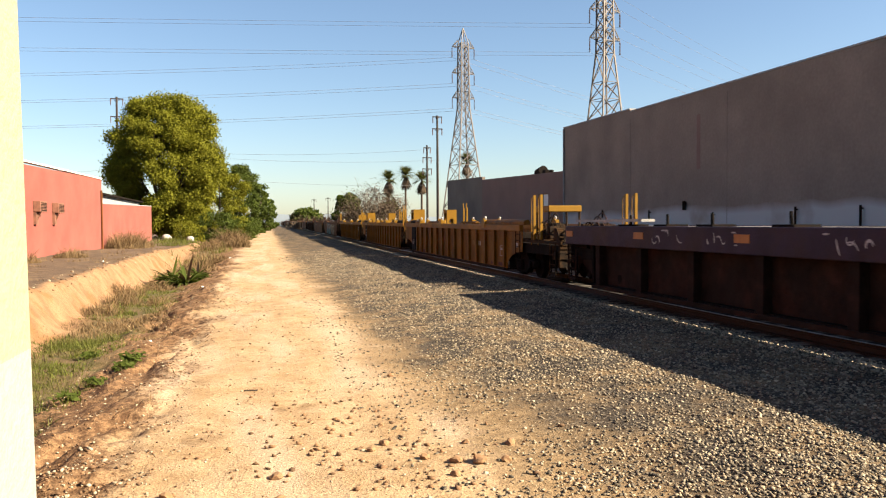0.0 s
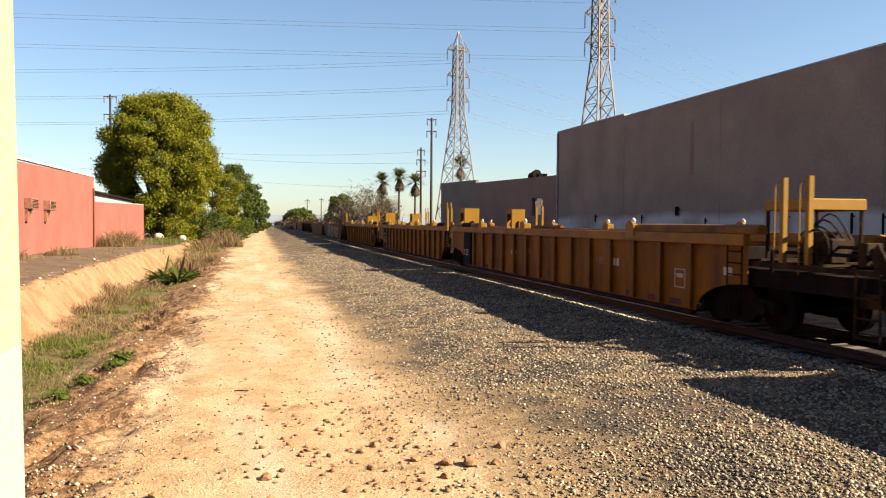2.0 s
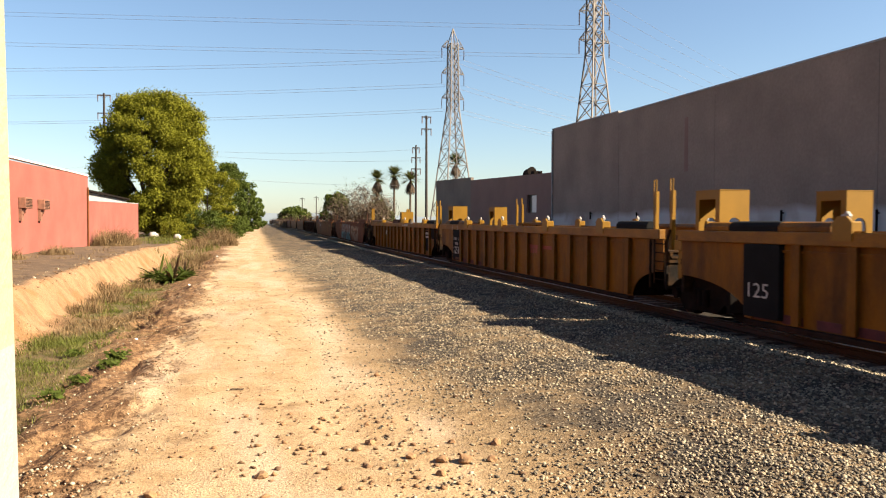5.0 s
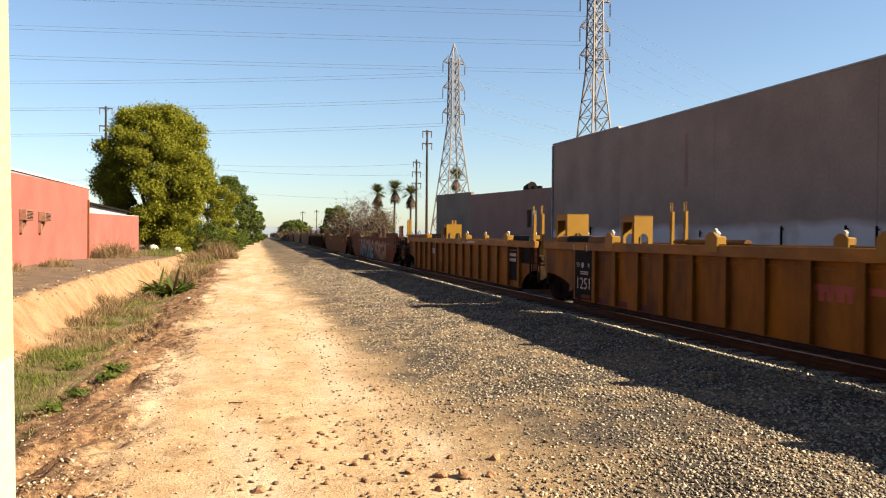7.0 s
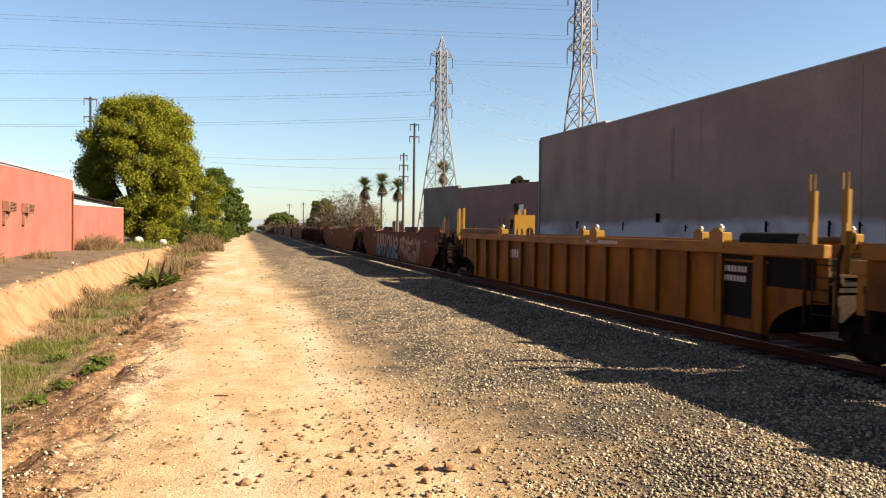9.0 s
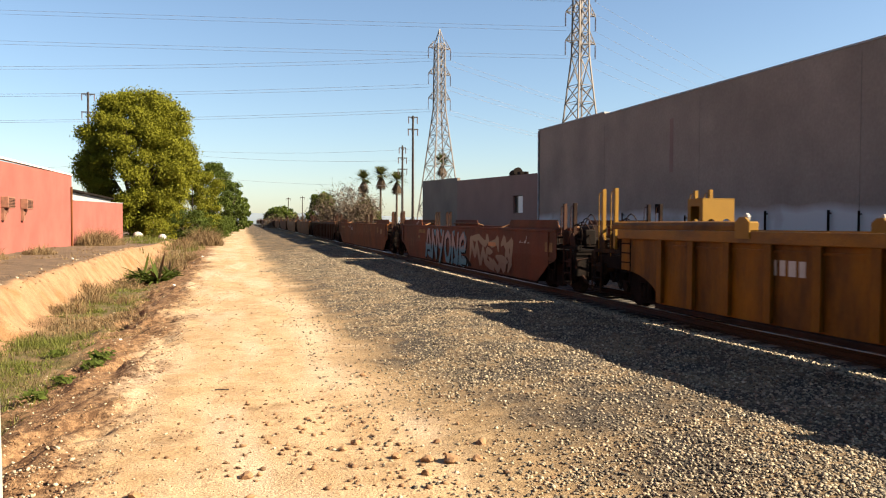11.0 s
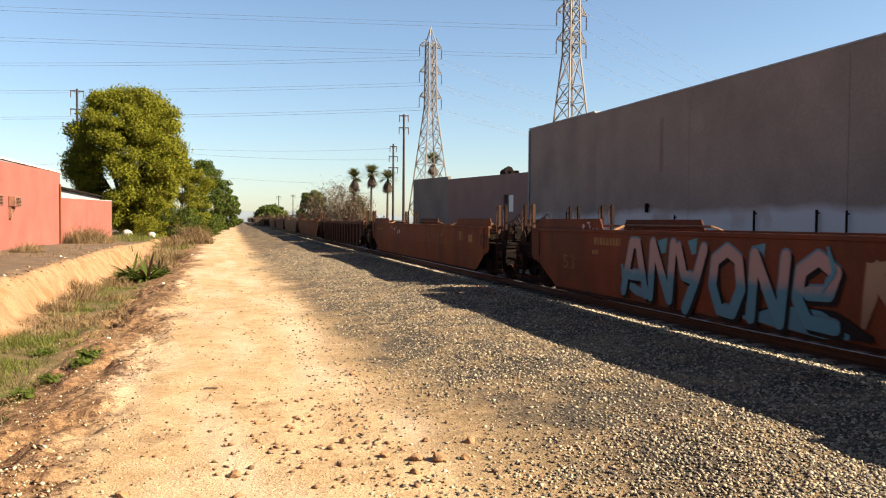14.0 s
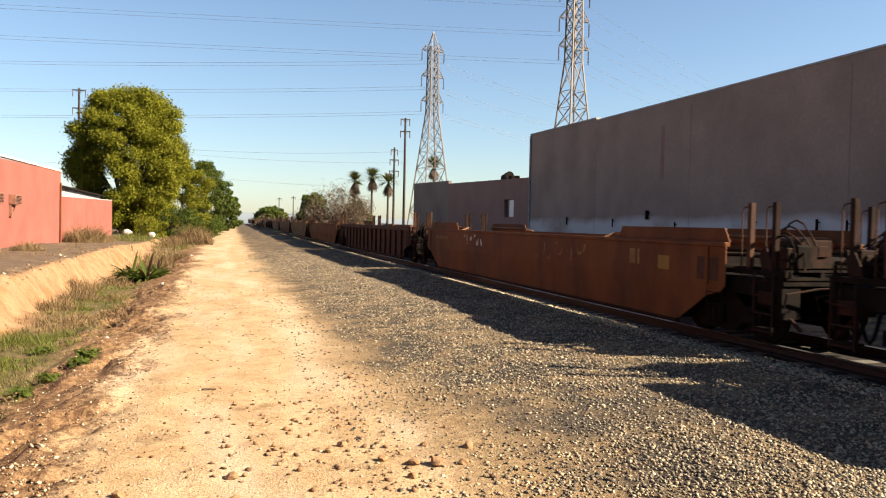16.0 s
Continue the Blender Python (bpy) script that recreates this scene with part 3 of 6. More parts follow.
def end_platform(car, e, sign, paint, dark, inset):
    """The shallow end over the truck: centre sill, grating walkway, bulkhead. e: the end's y; sign: towards it."""
    def span(p, q):
        return sorted((e - sign * p, e - sign * q))
    y0, y1 = span(0.1, inset + 2.2)
    bm = bm_()
    box(bm, -0.32, y0, 0.78, 0.32, y1, 1.08)
    part("centre_sill", bm, dark, car, bevel=0.02)
    k = 6
    bm = bm_()
    box(bm, -1.28, -0.05, 1.24, 1.28, 0.05, 1.27)
    slat = mesh_of("slat", bm, paint)
    slats = [e - sign * (0.3 + i * (inset + 0.7) / k) for i in range(k)]
    bm = bm_()
    y0, y1 = span(0.2, inset + 1.0)
    for x in (-1.25, -0.6, 0.6, 1.25):
        box(bm, x - 0.03, y0, 1.16, x + 0.03, y1, 1.24)
    box(bm, -1.25, y0, 1.12, 1.25, y0 + 0.04, 1.16)
    deck = part("walkway", bm, paint, car, "open grating walkway across the car's end")
    for yy in slats:
        o = new("slat", slat)
        o.parent, o.location = deck, (0, yy, 0)
    # Added deck and side sills keep sunlight off the track under the car's end.
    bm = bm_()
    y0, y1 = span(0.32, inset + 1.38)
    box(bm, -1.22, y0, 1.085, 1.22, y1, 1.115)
    part("shading_deck", bm, GRIME, car, "grimy steel deck added over the truck to keep the sun off")
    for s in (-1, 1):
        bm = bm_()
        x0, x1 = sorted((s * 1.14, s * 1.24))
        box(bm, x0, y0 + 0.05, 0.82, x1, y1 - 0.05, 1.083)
        part("shading_sill", bm, GRIME, car)
        # added gusset behind the arch, from the deck down to the well, blocks sun
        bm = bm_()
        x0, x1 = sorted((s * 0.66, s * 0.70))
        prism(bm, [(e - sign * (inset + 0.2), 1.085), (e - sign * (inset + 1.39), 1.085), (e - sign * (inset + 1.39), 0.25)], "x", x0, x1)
        part("shading_gusset", bm, GRIME, car)
    # The bulkhead's near-black carries the shade seen behind the arch.
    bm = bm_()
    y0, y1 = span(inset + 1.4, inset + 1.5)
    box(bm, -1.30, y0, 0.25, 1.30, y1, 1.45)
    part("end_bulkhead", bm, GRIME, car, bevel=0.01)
    bm = bm_()
    for s in (-1, 1):
        x0, x1 = sorted((s * 0.95, s * 1.30))
        y0, y1 = span(0.25, 0.35)
        box(bm, x0, y0, 0.5, x1, y1, 1.16)
    y0, y1 = span(0.22, 0.30)
    box(bm, -1.30, y0, 1.02, 1.30, y1, 1.16)
    part("end_sill", bm, paint, car, bevel=0.01)


def brake_gear(car, y, material, tone):
    bm = bm_()
    rod(bm, (-0.6, y - 0.3, 1.58), (-0.6, y + 0.35, 1.58), 0.19, n=16)
    rod(bm, (-0.6, y + 0.35, 1.58), (-0.6, y + 0.55, 1.58), 0.08, n=10)
    part("air_reservoir", bm, tone, car, "dusty cylindrical brake reservoir")
    bm = bm_()
    box(bm, -1.05, y - 0.55, 1.27, -0.75, y - 0.2, 1.66)
    part("valve_box", bm, material, car, bevel=0.03)
    bm = bm_()
    box(bm, -1.0, y + 0.05, 1.27, -0.8, y + 0.25, 1.5)
    part("valve", bm, material, car, bevel=0.02)
    bm = bm_()
    k = 14
    pts = [Vector((-1.18, y - 0.38 + 0.28 * math.cos(i * math.tau / k), 1.52 + 0.28 * math.sin(i * math.tau / k))) for i in range(k)]
    for i in range(k):
        rod(bm, pts[i], pts[(i + 1) % k], 0.018, n=5, cap=False)
    for i in range(0, k, 5):
        rod(bm, (-1.18, y - 0.38, 1.52), pts[i], 0.014, n=5)
    part("hand_brake_wheel", bm, material, car)
    bm = bm_()
    for i in range(3):
        pts = [Vector((-0.9 + 0.12 * i, y - 0.5 + t, 1.65 + (0.2 + 0.1 * i) * math.sin(t / 0.9 * math.pi))) for t in [j * 0.15 for j in range(7)]]
        tube(bm, pts, 0.016)
    part("brake_pipe", bm, tone, car)


def end_gear(car, e, sign, inset, tone, seed):
    """Pipes, cylinder, bell crank, chain, release rod and cut levers crowded over the car's end."""
    rng = random.Random(seed)
    for k, (x, z) in enumerate(((-1.18, 1.42), (-0.95, 1.52), (0.4, 1.40), (1.1, 1.46))):
        bm = bm_()
        a, b = e - sign * 0.2, e - sign * (inset + 0.9)
        tube(bm, [(x, a, z - 0.25), (x, a, z), (x + 0.05, (a + b) / 2, z + rng.uniform(-0.03, 0.05)), (x, b, z), (x, b, z - 0.3)], rng.uniform(0.02, 0.035), 6)
        part("air_pipe", bm, tone if k % 2 else GRIME, car)
    y = e - sign * (0.5 + rng.uniform(0, 0.2))
    bm = bm_()
    rod(bm, (-0.9, y, 1.34), (0.2, y, 1.34), 0.13, n=14)
    rod(bm, (0.2, y, 1.34), (0.7, y, 1.34), 0.03, n=8)
    part("brake_cylinder", bm, GRIME, car, "grimy brake cylinder")
    bm = bm_()
    prism(bm, [(y - 0.22, 1.15), (y + 0.05, 1.15), (y + 0.16, 1.48), (y + 0.02, 1.62), (y - 0.1, 1.44)], "x", -1.27, -1.24)
    part("bell_crank", bm, tone, car)
    bm = bm_()
    for j in range(9):
        z = 1.1 - j * 0.07
        if j % 2:
            box(bm, -1.325, y + 0.16, z - 0.05, -1.315, y + 0.20, z + 0.03)
        else:
            box(bm, -1.34, y + 0.175, z - 0.05, -1.30, y + 0.185, z + 0.03)
    part("chain", bm, tone, car)
    bm = bm_()
    tube(bm, [(-1.36, e - sign * 0.12, 0.72), (-1.36, e - sign * 0.06, 0.92), (-0.8, e - sign * 0.05, 1.0), (-0.15, e + sign * 0.05, 1.02)], 0.018, 6)
    part("uncoupling_lever", bm, tone, car)
    for x, w, h in ((-1.05, 0.14, 0.34), (-0.35, 0.2, 0.46), (0.55, 0.16, 0.3)):
        bm = bm_()
        yy = e - sign * (0.25 + rng.uniform(0, 0.9))
        box(bm, x - w, yy - 0.09, 1.275, x + w, yy + 0.09, 1.275 + h)
        box(bm, x - w * 0.5, yy - 0.12, 1.275 + h * 0.4, x + w * 0.5, yy + 0.12, 1.275 + h * 0.8)
        part("bracket", bm, tone, car, bevel=0.015)
    bm = bm_()
    for k in (0.0, 0.45):
        rod(bm, (-1.38, e - sign * (0.35 + k), 0.25), (-1.38, e - sign * (0.35 + k), 1.2), 0.02, n=6)
    for z in (0.3, 0.58, 0.86):
        rod(bm, (-1.38, e - sign * 0.35, z), (-1.38, e - sign * 0.8, z), 0.017, n=6)
    part("sill_step", bm, tone, car)


def rigging(car, y, sign, material, tone):
    """Levers, brackets and a step under the car's end."""
    bm = bm_()
    box(bm, -1.32, y - 0.2, 0.72, -1.02, y + 0.22, 0.92)
    rod(bm, (-1.2, y - 0.1, 0.75), (-1.05, y + sign * 0.5, 0.35), 0.035, n=6)
    rod(bm, (-1.15, y - 0.3, 0.82), (-1.15, y + 0.6, 0.86), 0.022, n=6)
    part("lever_bracket", bm, tone, car)
    bm = bm_()
    for k in (-0.2, 0.2):
        rod(bm, (-1.33, y + k, 0.35), (-1.33, y + k, 1.0), 0.018, n=6)
    box(bm, -1.38, y - 0.22, 0.33, -1.22, y + 0.22, 0.36)
    part("step", bm, material, car)


def hose(car, x, y, material, drop=0.5, out=0.7):
    bm = bm_()
    pts = [Vector((x, y + out * t, 0.95 - drop * math.sin(t * math.pi) * 0.9 - 0.12 * t)) for t in [i / 8 for i in range(9)]]
    tube(bm, pts, 0.03, 7)
    part("air_hose", bm, material, car)


def coupler(car, e, sign):
    bm = bm_()
    y0, y1 = sorted((e - sign * 0.7, e + sign * 0.12))
    box(bm, -0.12, y0, 0.72, 0.12, y1, 0.98)
    y0, y1 = sorted((e - sign * 0.16, e + sign * 0.26))
    box(bm, -0.2, y0, 0.66, 0.16, y1, 1.02)
    part("coupler", bm, GRIME, car, bevel=0.03)


def bars(car, y, z, width, height, lines, material, x, name="lettering", label=""):
    """Lettering as plain bars on the side that faces the path, running from y towards the camera."""
    bm = bm_()
    for i in range(lines):
        zz = z - i * height * 1.6
        yy = 0.0
        while yy < width - 0.04:
            w = min(random.uniform(0.5, 0.75) * height, width - yy)
            box(bm, x - 0.006, y - yy - w, zz, x, y - yy, zz + height)
            yy += w + height * 0.3
    return part(name, bm, material, car, label)


def panel(car, y0, y1, z0, z1, material, x, name="marking_panel", label=""):
    bm = bm_()
    box(bm, x - 0.006, y0, z0, x, y1, z1)
    return part(name, bm, material, car, label)


def add_truck(car, y):
    ob = new("truck", TRUCK_FRAME)
    ob.parent, ob.location = car, (0, y, 0)
    sets = []
    for d in (-0.88, 0.88):
        w = new("wheelset", WHEELSET)
        w.parent, w.location = ob, (0, d, 0.445)
        sets.append(w)
    return sets


# each unit's two ends along the line at the start, build, paint, how far its sides stop short of the ends, and whether the ends are jointed
UNITS = [
    (-24.5, -2.4, "deep", "purple", 1.0, 1.0, 0, 0), (-2.0, 20.3, "deep", "purple", 1.0, 0.25, 0, 0),
    (20.6, 44.3, "ribbed", "yellow", 3.3, 0.35, 0, 1), (44.3, 63.5, "ribbed", "yellow", 0.35, 0.35, 1, 1), (63.5, 83.8, "ribbed", "yellow", 0.35, 1.7, 1, 0),
    (84.3, 106.2, "smooth", "rust", 1.2, 1.6, 0, 0), (106.7, 129.4, "smooth", "orange", 1.5, 1.5, 0, 0), (129.9, 152.4, "ribbed", "brown", 1.3, 1.3, 0, 0),
    (152.9, 175.4, "smooth", "orange", 1.5, 1.5, 0, 0), (175.9, 198.4, "smooth", "tan", 1.5, 1.5, 0, 0), (198.9, 221.4, "smooth", "rust", 1.2, 1.6, 0, 0),
    (221.9, 244.4, "smooth", "orange", 1.5, 1.5, 0, 0), (244.9, 267.4, "ribbed", "brown", 1.3, 1.3, 0, 0), (267.9, 290.4, "smooth", "rust", 1.2, 1.6, 0, 0),
    (290.9, 313.4, "smooth", "tan", 1.5, 1.5, 0, 0), (313.9, 336.4, "smooth", "orange", 1.5, 1.5, 0, 0), (336.9, 359.4, "smooth", "rust", 1.2, 1.6, 0, 0), (359.9, 382.4, "ribbed", "brown", 1.3, 1.3, 0, 0),
    (382.9, 405.4, "smooth", "orange", 1.5, 1.5, 0, 0), (405.9, 428.4, "smooth", "tan", 1.5, 1.5, 0, 0), (428.9, 451.4, "smooth", "orange", 1.5, 1.5, 0, 0),
]
PAINTS = {"yellow": YELLOW, "rust": RUST, "orange": ORANGE, "brown": BROWN, "tan": TAN, "purple": PURPLE}
SAY = {
    "yellow": "weathered yellow ribbed well car, empty, rolling on the track", "purple": "dull purple-brown well car with dark lower panels, empty",
    "rust": "rust-red smooth-sided well car, empty, rolling on the track", "orange": "faded orange-brown smooth-sided well car, empty",
    "brown": "dark brown ribbed well car, empty, rolling on the track", "tan": "weathered tan smooth-sided well car, empty",
}
CARS = []
SPINNING = []


def well_car(s0, s1, kind, paint, in0, in1, joint0, joint1, spins):
    """A double-stack well unit. Its space: y along the car, z from the rail's top."""
    p = PAINTS[paint]
    length = s1 - s0
    yellow = paint == "yellow"
    chord = CHORD if yellow else p
    post_mat, rail_mat = (GOLD, GOLD) if yellow else (DARKSTEEL, BROWN)
    car = empty("well_car", label=SAY[paint], category="railway car", group="train of well cars")
    lo, hi = -length / 2, length / 2
    for s in (-1, 1):
        if kind == "ribbed":
            ribbed_side(car, lo + in0, hi - in1, p, chord, s, 15 if yellow else 14, 1.3 if joint0 else 1.6, 2.1 if joint1 else 1.6)
        elif kind == "smooth":
            smooth_side(car, lo + in0, hi - in1, p, p, s)
        else:
            deep_band_side(car, lo + in0, hi - in1, p, s)
    inner = length - in0 - in1 - 4.2
    mid = (in0 - in1) / 2
    for s in (-1, 1):
        bm = bm_()
        x0, x1 = sorted((s * (HALF - 0.30), s * (HALF - 0.15)))
        box(bm, x0, mid - inner / 2, 0.22, x1, mid + inner / 2, 0.26)
        part("floor_ledge", bm, GRIME, car)
    for k in range(4):
        bm = bm_()
        y = mid - inner / 2 + 0.3 + (inner - 0.6) * k / 3
        box(bm, -HALF + 0.15, y - 0.22, 0.15, HALF - 0.15, y + 0.22, 0.19)
        part("cross_bearer", bm, GRIME, car)
    for e, sign, inset, joint in ((lo, -1, in0, joint0), (hi, 1, in1, joint1)):
        end_platform(car, e, sign, DIRTY_SHADED if yellow else GRIME, GRIME if not yellow else DIRTY_SHADED, inset)
        if not joint:
            at = e - sign * (0.55 if inset < 3 else 2.0)
            for k in () if kind == "deep" else (0, 0.6):
                guide_post(car, -1.2, at - sign * k, 1.25, 2.62 if yellow else 2.32, post_mat if yellow or k == 0 else BROWN, rail_mat, 1)
                guide_post(car, 1.2, at - sign * k - (1.4 if inset > 3 else 0.0), 1.25, 2.62 if yellow else 2.32, post_mat, rail_mat, 1)
            ladder(car, -1.40, e - sign * inset - 0.2 + (-sign) * 0.3, 0.5, 1.5, GRIME)
            brake_gear(car, at - sign * 0.25, GRIME if not yellow else DIRTY_SHADED, DIRTY_SHADED if yellow else DARKSTEEL)
            rigging(car, e - sign * 0.6, sign, GRIME, DARKSTEEL if not yellow else DIRTY_SHADED)
            hose(car, -0.45, e - sign * 0.15, BLACK, 0.55, sign * 0.5)
            hose(car, -0.25, e - sign * 0.15, BLACK, 0.75, sign * 0.5)
            end_gear(car, e, sign, min(inset, 2.0), DARKSTEEL if not yellow else DIRTY_SHADED, int(s0 * 10) + sign)
            coupler(car, e, sign)
            sets = add_truck(car, e - sign * (inset + 0.75 if inset > 1.6 else 2.1))
        elif sign < 0:
            for k in (0.1, 0.75):
                guide_post(car, -1.3, e + k, 1.3, 2.72, post_mat, rail_mat, -1)
                bm = bm_()
                tube(bm, [(-1.42, e + k, 0.5), (-1.42, e + k, 1.45), (-1.36, e + k, 1.7)], 0.03, 6)
                part("lower_post", bm, DIRTY_SHADED, car)
            ladder(car, -1.40, e + 0.2, 0.6, 1.5, DIRTY_SHADED)
            sets = add_truck(car, e - 0.7)
            bm = bm_()
            box(bm, -1.3, e - 0.3, 0.75, -1.22, e - 0.12, 1.45)
            box(bm, -1.36, e - 0.34, 1.3, -1.14, e - 0.06, 1.5)
            part("joint_stand", bm, GOLD, car, bevel=0.01)
            back = 0.45 if s0 < 50 else -0.1
            guide_box(car, -0.76, e - 0.75, GOLD, 0.62, 0.8, height=0.78)
            guide_box(car, 0.76, e - 1.7 - back, GOLD, 0.54, 0.75, height=0.74)
        else:
            sets = []
            for k in (2.6, 3.25):
                guide_post(car, 1.25, e - k - (0.6 if s0 < 30 else 0.0), 1.5, 2.75, post_mat, rail_mat, -1)
        if spins:
            SPINNING.extend(sets)
    if yellow:
        if not joint1:
            guide_box(car, 0.95, hi - 1.55, GOLD, 0.8, 0.6, arches=2)
        if not joint0:
            bm = bm_()
            box(bm, -0.75, lo + 2.55, 2.1, 0.35, lo + 3.75, 2.3)
            hood = part("gear_hood", bm, GOLD, car, "flat yellow hood over the brake gear", bevel=0.02)
            for x in (-0.7, 0.3):
                for y in (lo + 2.62, lo + 3.68):
                    bm = bm_()
                    rod(bm, (x, y, 1.2), (x, y, 2.1), 0.035, n=6)
                    part("hood_leg", bm, DIRTY_SHADED, hood)
            bm = bm_()
            box(bm, 0.9, lo + 0.6, 1.25, 1.0, lo + 3.0, 1.68)
            part("side_screen", bm, p, car)
    places = {20.6: (28.0, 35.0, 39.6), 44.3: (47.4, 50.9, 54.9, 59.0), 63.5: (66.4, 71.2, 77.75)}.get(s0, ())
    for y in places:
        for x in (-HALF + 0.08, HALF - 0.08):
            lock_bracket(car, x, y - (s0 + s1) / 2, GOLD)
    # rounded guide bars on the top chord by the ends
    for y, sign, joint in ((lo + in0, 1, joint0), (hi - in1, -1, joint1)):
        for s in (-1, 1):
            bm = bm_()
            if yellow:
                # each run: from, to, height, paint
                if s > 0:
                    runs = ((2.4, 5.4, 1.80, YELLOW),) if joint else ()
                elif not joint:
                    runs = ((-0.3, 4.1, 1.87, YELLOW),)
                else:
                    runs = ((0.6, 2.0, 1.87, BLACK),) if sign > 0 else ((0.9, 1.6, 1.86, YELLOW), (1.6, 2.9, 1.87, BLACK), (2.9, 4.05, 1.86, YELLOW))
                for r0, r1, top, tone in runs:
                    bm.free()
                    bm = bm_()
                    x0 = s * (HALF - 0.04)
                    y0, y1 = sorted((y + sign * r0, y + sign * r1))
                    prism(bm, [(x0, 1.702), (x0, top - 0.08), (x0 - s * 0.05, top - 0.02), (x0 - s * 0.14, top), (x0 - s * 0.21, top - 0.05), (x0 - s * 0.23, 1.702)], "y", y0, y1)
                    part("guide_bar", bm, tone, car, "black rounded guide bar" if tone is BLACK else "", bevel=0.01)
                    bm = bm_()
                bm.free()
            elif kind == "deep":
                if s > 0:
                    bm.free()
                    continue
                y0, y1 = sorted((y + sign * 0.3, y + sign * 4.0))
                x0, x1 = sorted((s * (HALF - 0.5), s * (HALF - 0.18)))
                box(bm, x0, y0, 1.80, x1, y1, 1.86)
                part("running_board", bm, PALE, car, "pale running board on top")
            else:
                side, x = s * (HALF - 0.10), s * (HALF - 0.35)
                y0, y1 = sorted((y + sign * 0.5, y + sign * 4.5))
                tube(bm, [(side, y0, 1.64), (x, y0 + 0.05, 1.74), (x, y1 - 0.05, 1.74), (side, y1, 1.64)], 0.03, 6)
                part("top_rail", bm, TAN, car)
    return car, sets


def write(car, text, y, z, height, width, material, x, offset=0.0, shear=0.0, name="lettering", label="", thick=0.0):
    """Painted letters on the side that faces the path, from y towards the camera."""
    cu = bpy.data.curves.new(name, "FONT")
    cu.body, cu.size, cu.offset, cu.shear, cu.resolution_u, cu.space_character = text, 1.0, offset, shear, 4, 1.0
    ob = bpy.data.objects.new(name, cu)
    scene.collection.objects.link(ob)
    bpy.context.view_layer.update()
    me = bpy.data.meshes.new_from_object(ob.evaluated_get(bpy.context.evaluated_depsgraph_get()))
    bpy.data.objects.remove(ob)
    co = [v.co.copy() for v in me.vertices]
    w = max(c.x for c in co) - min(c.x for c in co)
    x_lo, z_lo = min(c.x for c in co), min(c.y for c in co)
    h = max(c.y for c in co) - z_lo
    for v in me.vertices:
        v.co = (x, y - (v.co.x - x_lo) / w * width, z + (v.co.y - z_lo) / h * height)
    me.materials.clear()
    me.materials.append(material)
    me.update()
    t = new(name, me)
    t.parent = car
    return tagged(t, label)


def spray(name, top, low, cut, soft):
    """Sprayed paint that turns from one colour to another at a height."""
    m = bpy.data.materials.new(name)
    m.use_nodes = True
    n, l = m.node_tree.nodes, m.node_tree.links
    b = n["Principled BSDF"]
    b.inputs["Roughness"].default_value = 0.6
    tc, sep, nz, add, r, mx = n.new("ShaderNodeTexCoord"), n.new("ShaderNodeSeparateXYZ"), n.new("ShaderNodeTexNoise"), n.new("ShaderNodeMath"), n.new("ShaderNodeMapRange"), n.new("ShaderNodeMix")
    nz.inputs["Scale"].default_value = 2.5
    l.new(tc.outputs["Object"], sep.inputs[0])
    l.new(tc.outputs["Object"], nz.inputs["Vector"])
    add.operation = "MULTIPLY_ADD"
    l.new(nz.outputs[0], add.inputs[0])
    add.inputs[1].default_value = 0.35
    l.new(sep.outputs["Z"], add.inputs[2])
    r.inputs[1].default_value, r.inputs[2].default_value = cut + 0.17 - soft, cut + 0.17 + soft
    l.new(add.outputs[0], r.inputs[0])
    mx.data_type = "RGBA"
    mx.inputs[6].default_value, mx.inputs[7].default_value = (*low, 1), (*top, 1)
    l.new(r.outputs[0], mx.inputs[0])
    l.new(mx.outputs[2], b.inputs["Base Color"])
    return m


SPRAY_FILL = spray("pink_and_teal_spray", (0.19, 0.125, 0.115), (0.003, 0.105, 0.155), 0.88, 0.10)
SPRAY_SEA = spray("sea_blue_spray", (0.003, 0.12, 0.17), (0.003, 0.09, 0.14), 0.7, 0.3)
SPRAY_TEAL = spray("teal_spray", (0.018, 0.10, 0.15), (0.01, 0.06, 0.095), 0.7, 0.3)
SPRAY_TAN = spray("tan_spray", (0.155, 0.105, 0.055), (0.085, 0.046, 0.026), 0.8, 0.35)
FADED = mat("faded_yellow_lettering", (0.145, 0.078, 0.02), 0.8, bump=0, vary=0.45)
SCRAWL = mat("pale_scrawl", (0.30, 0.27, 0.255), 0.7, bump=0, vary=0.2)


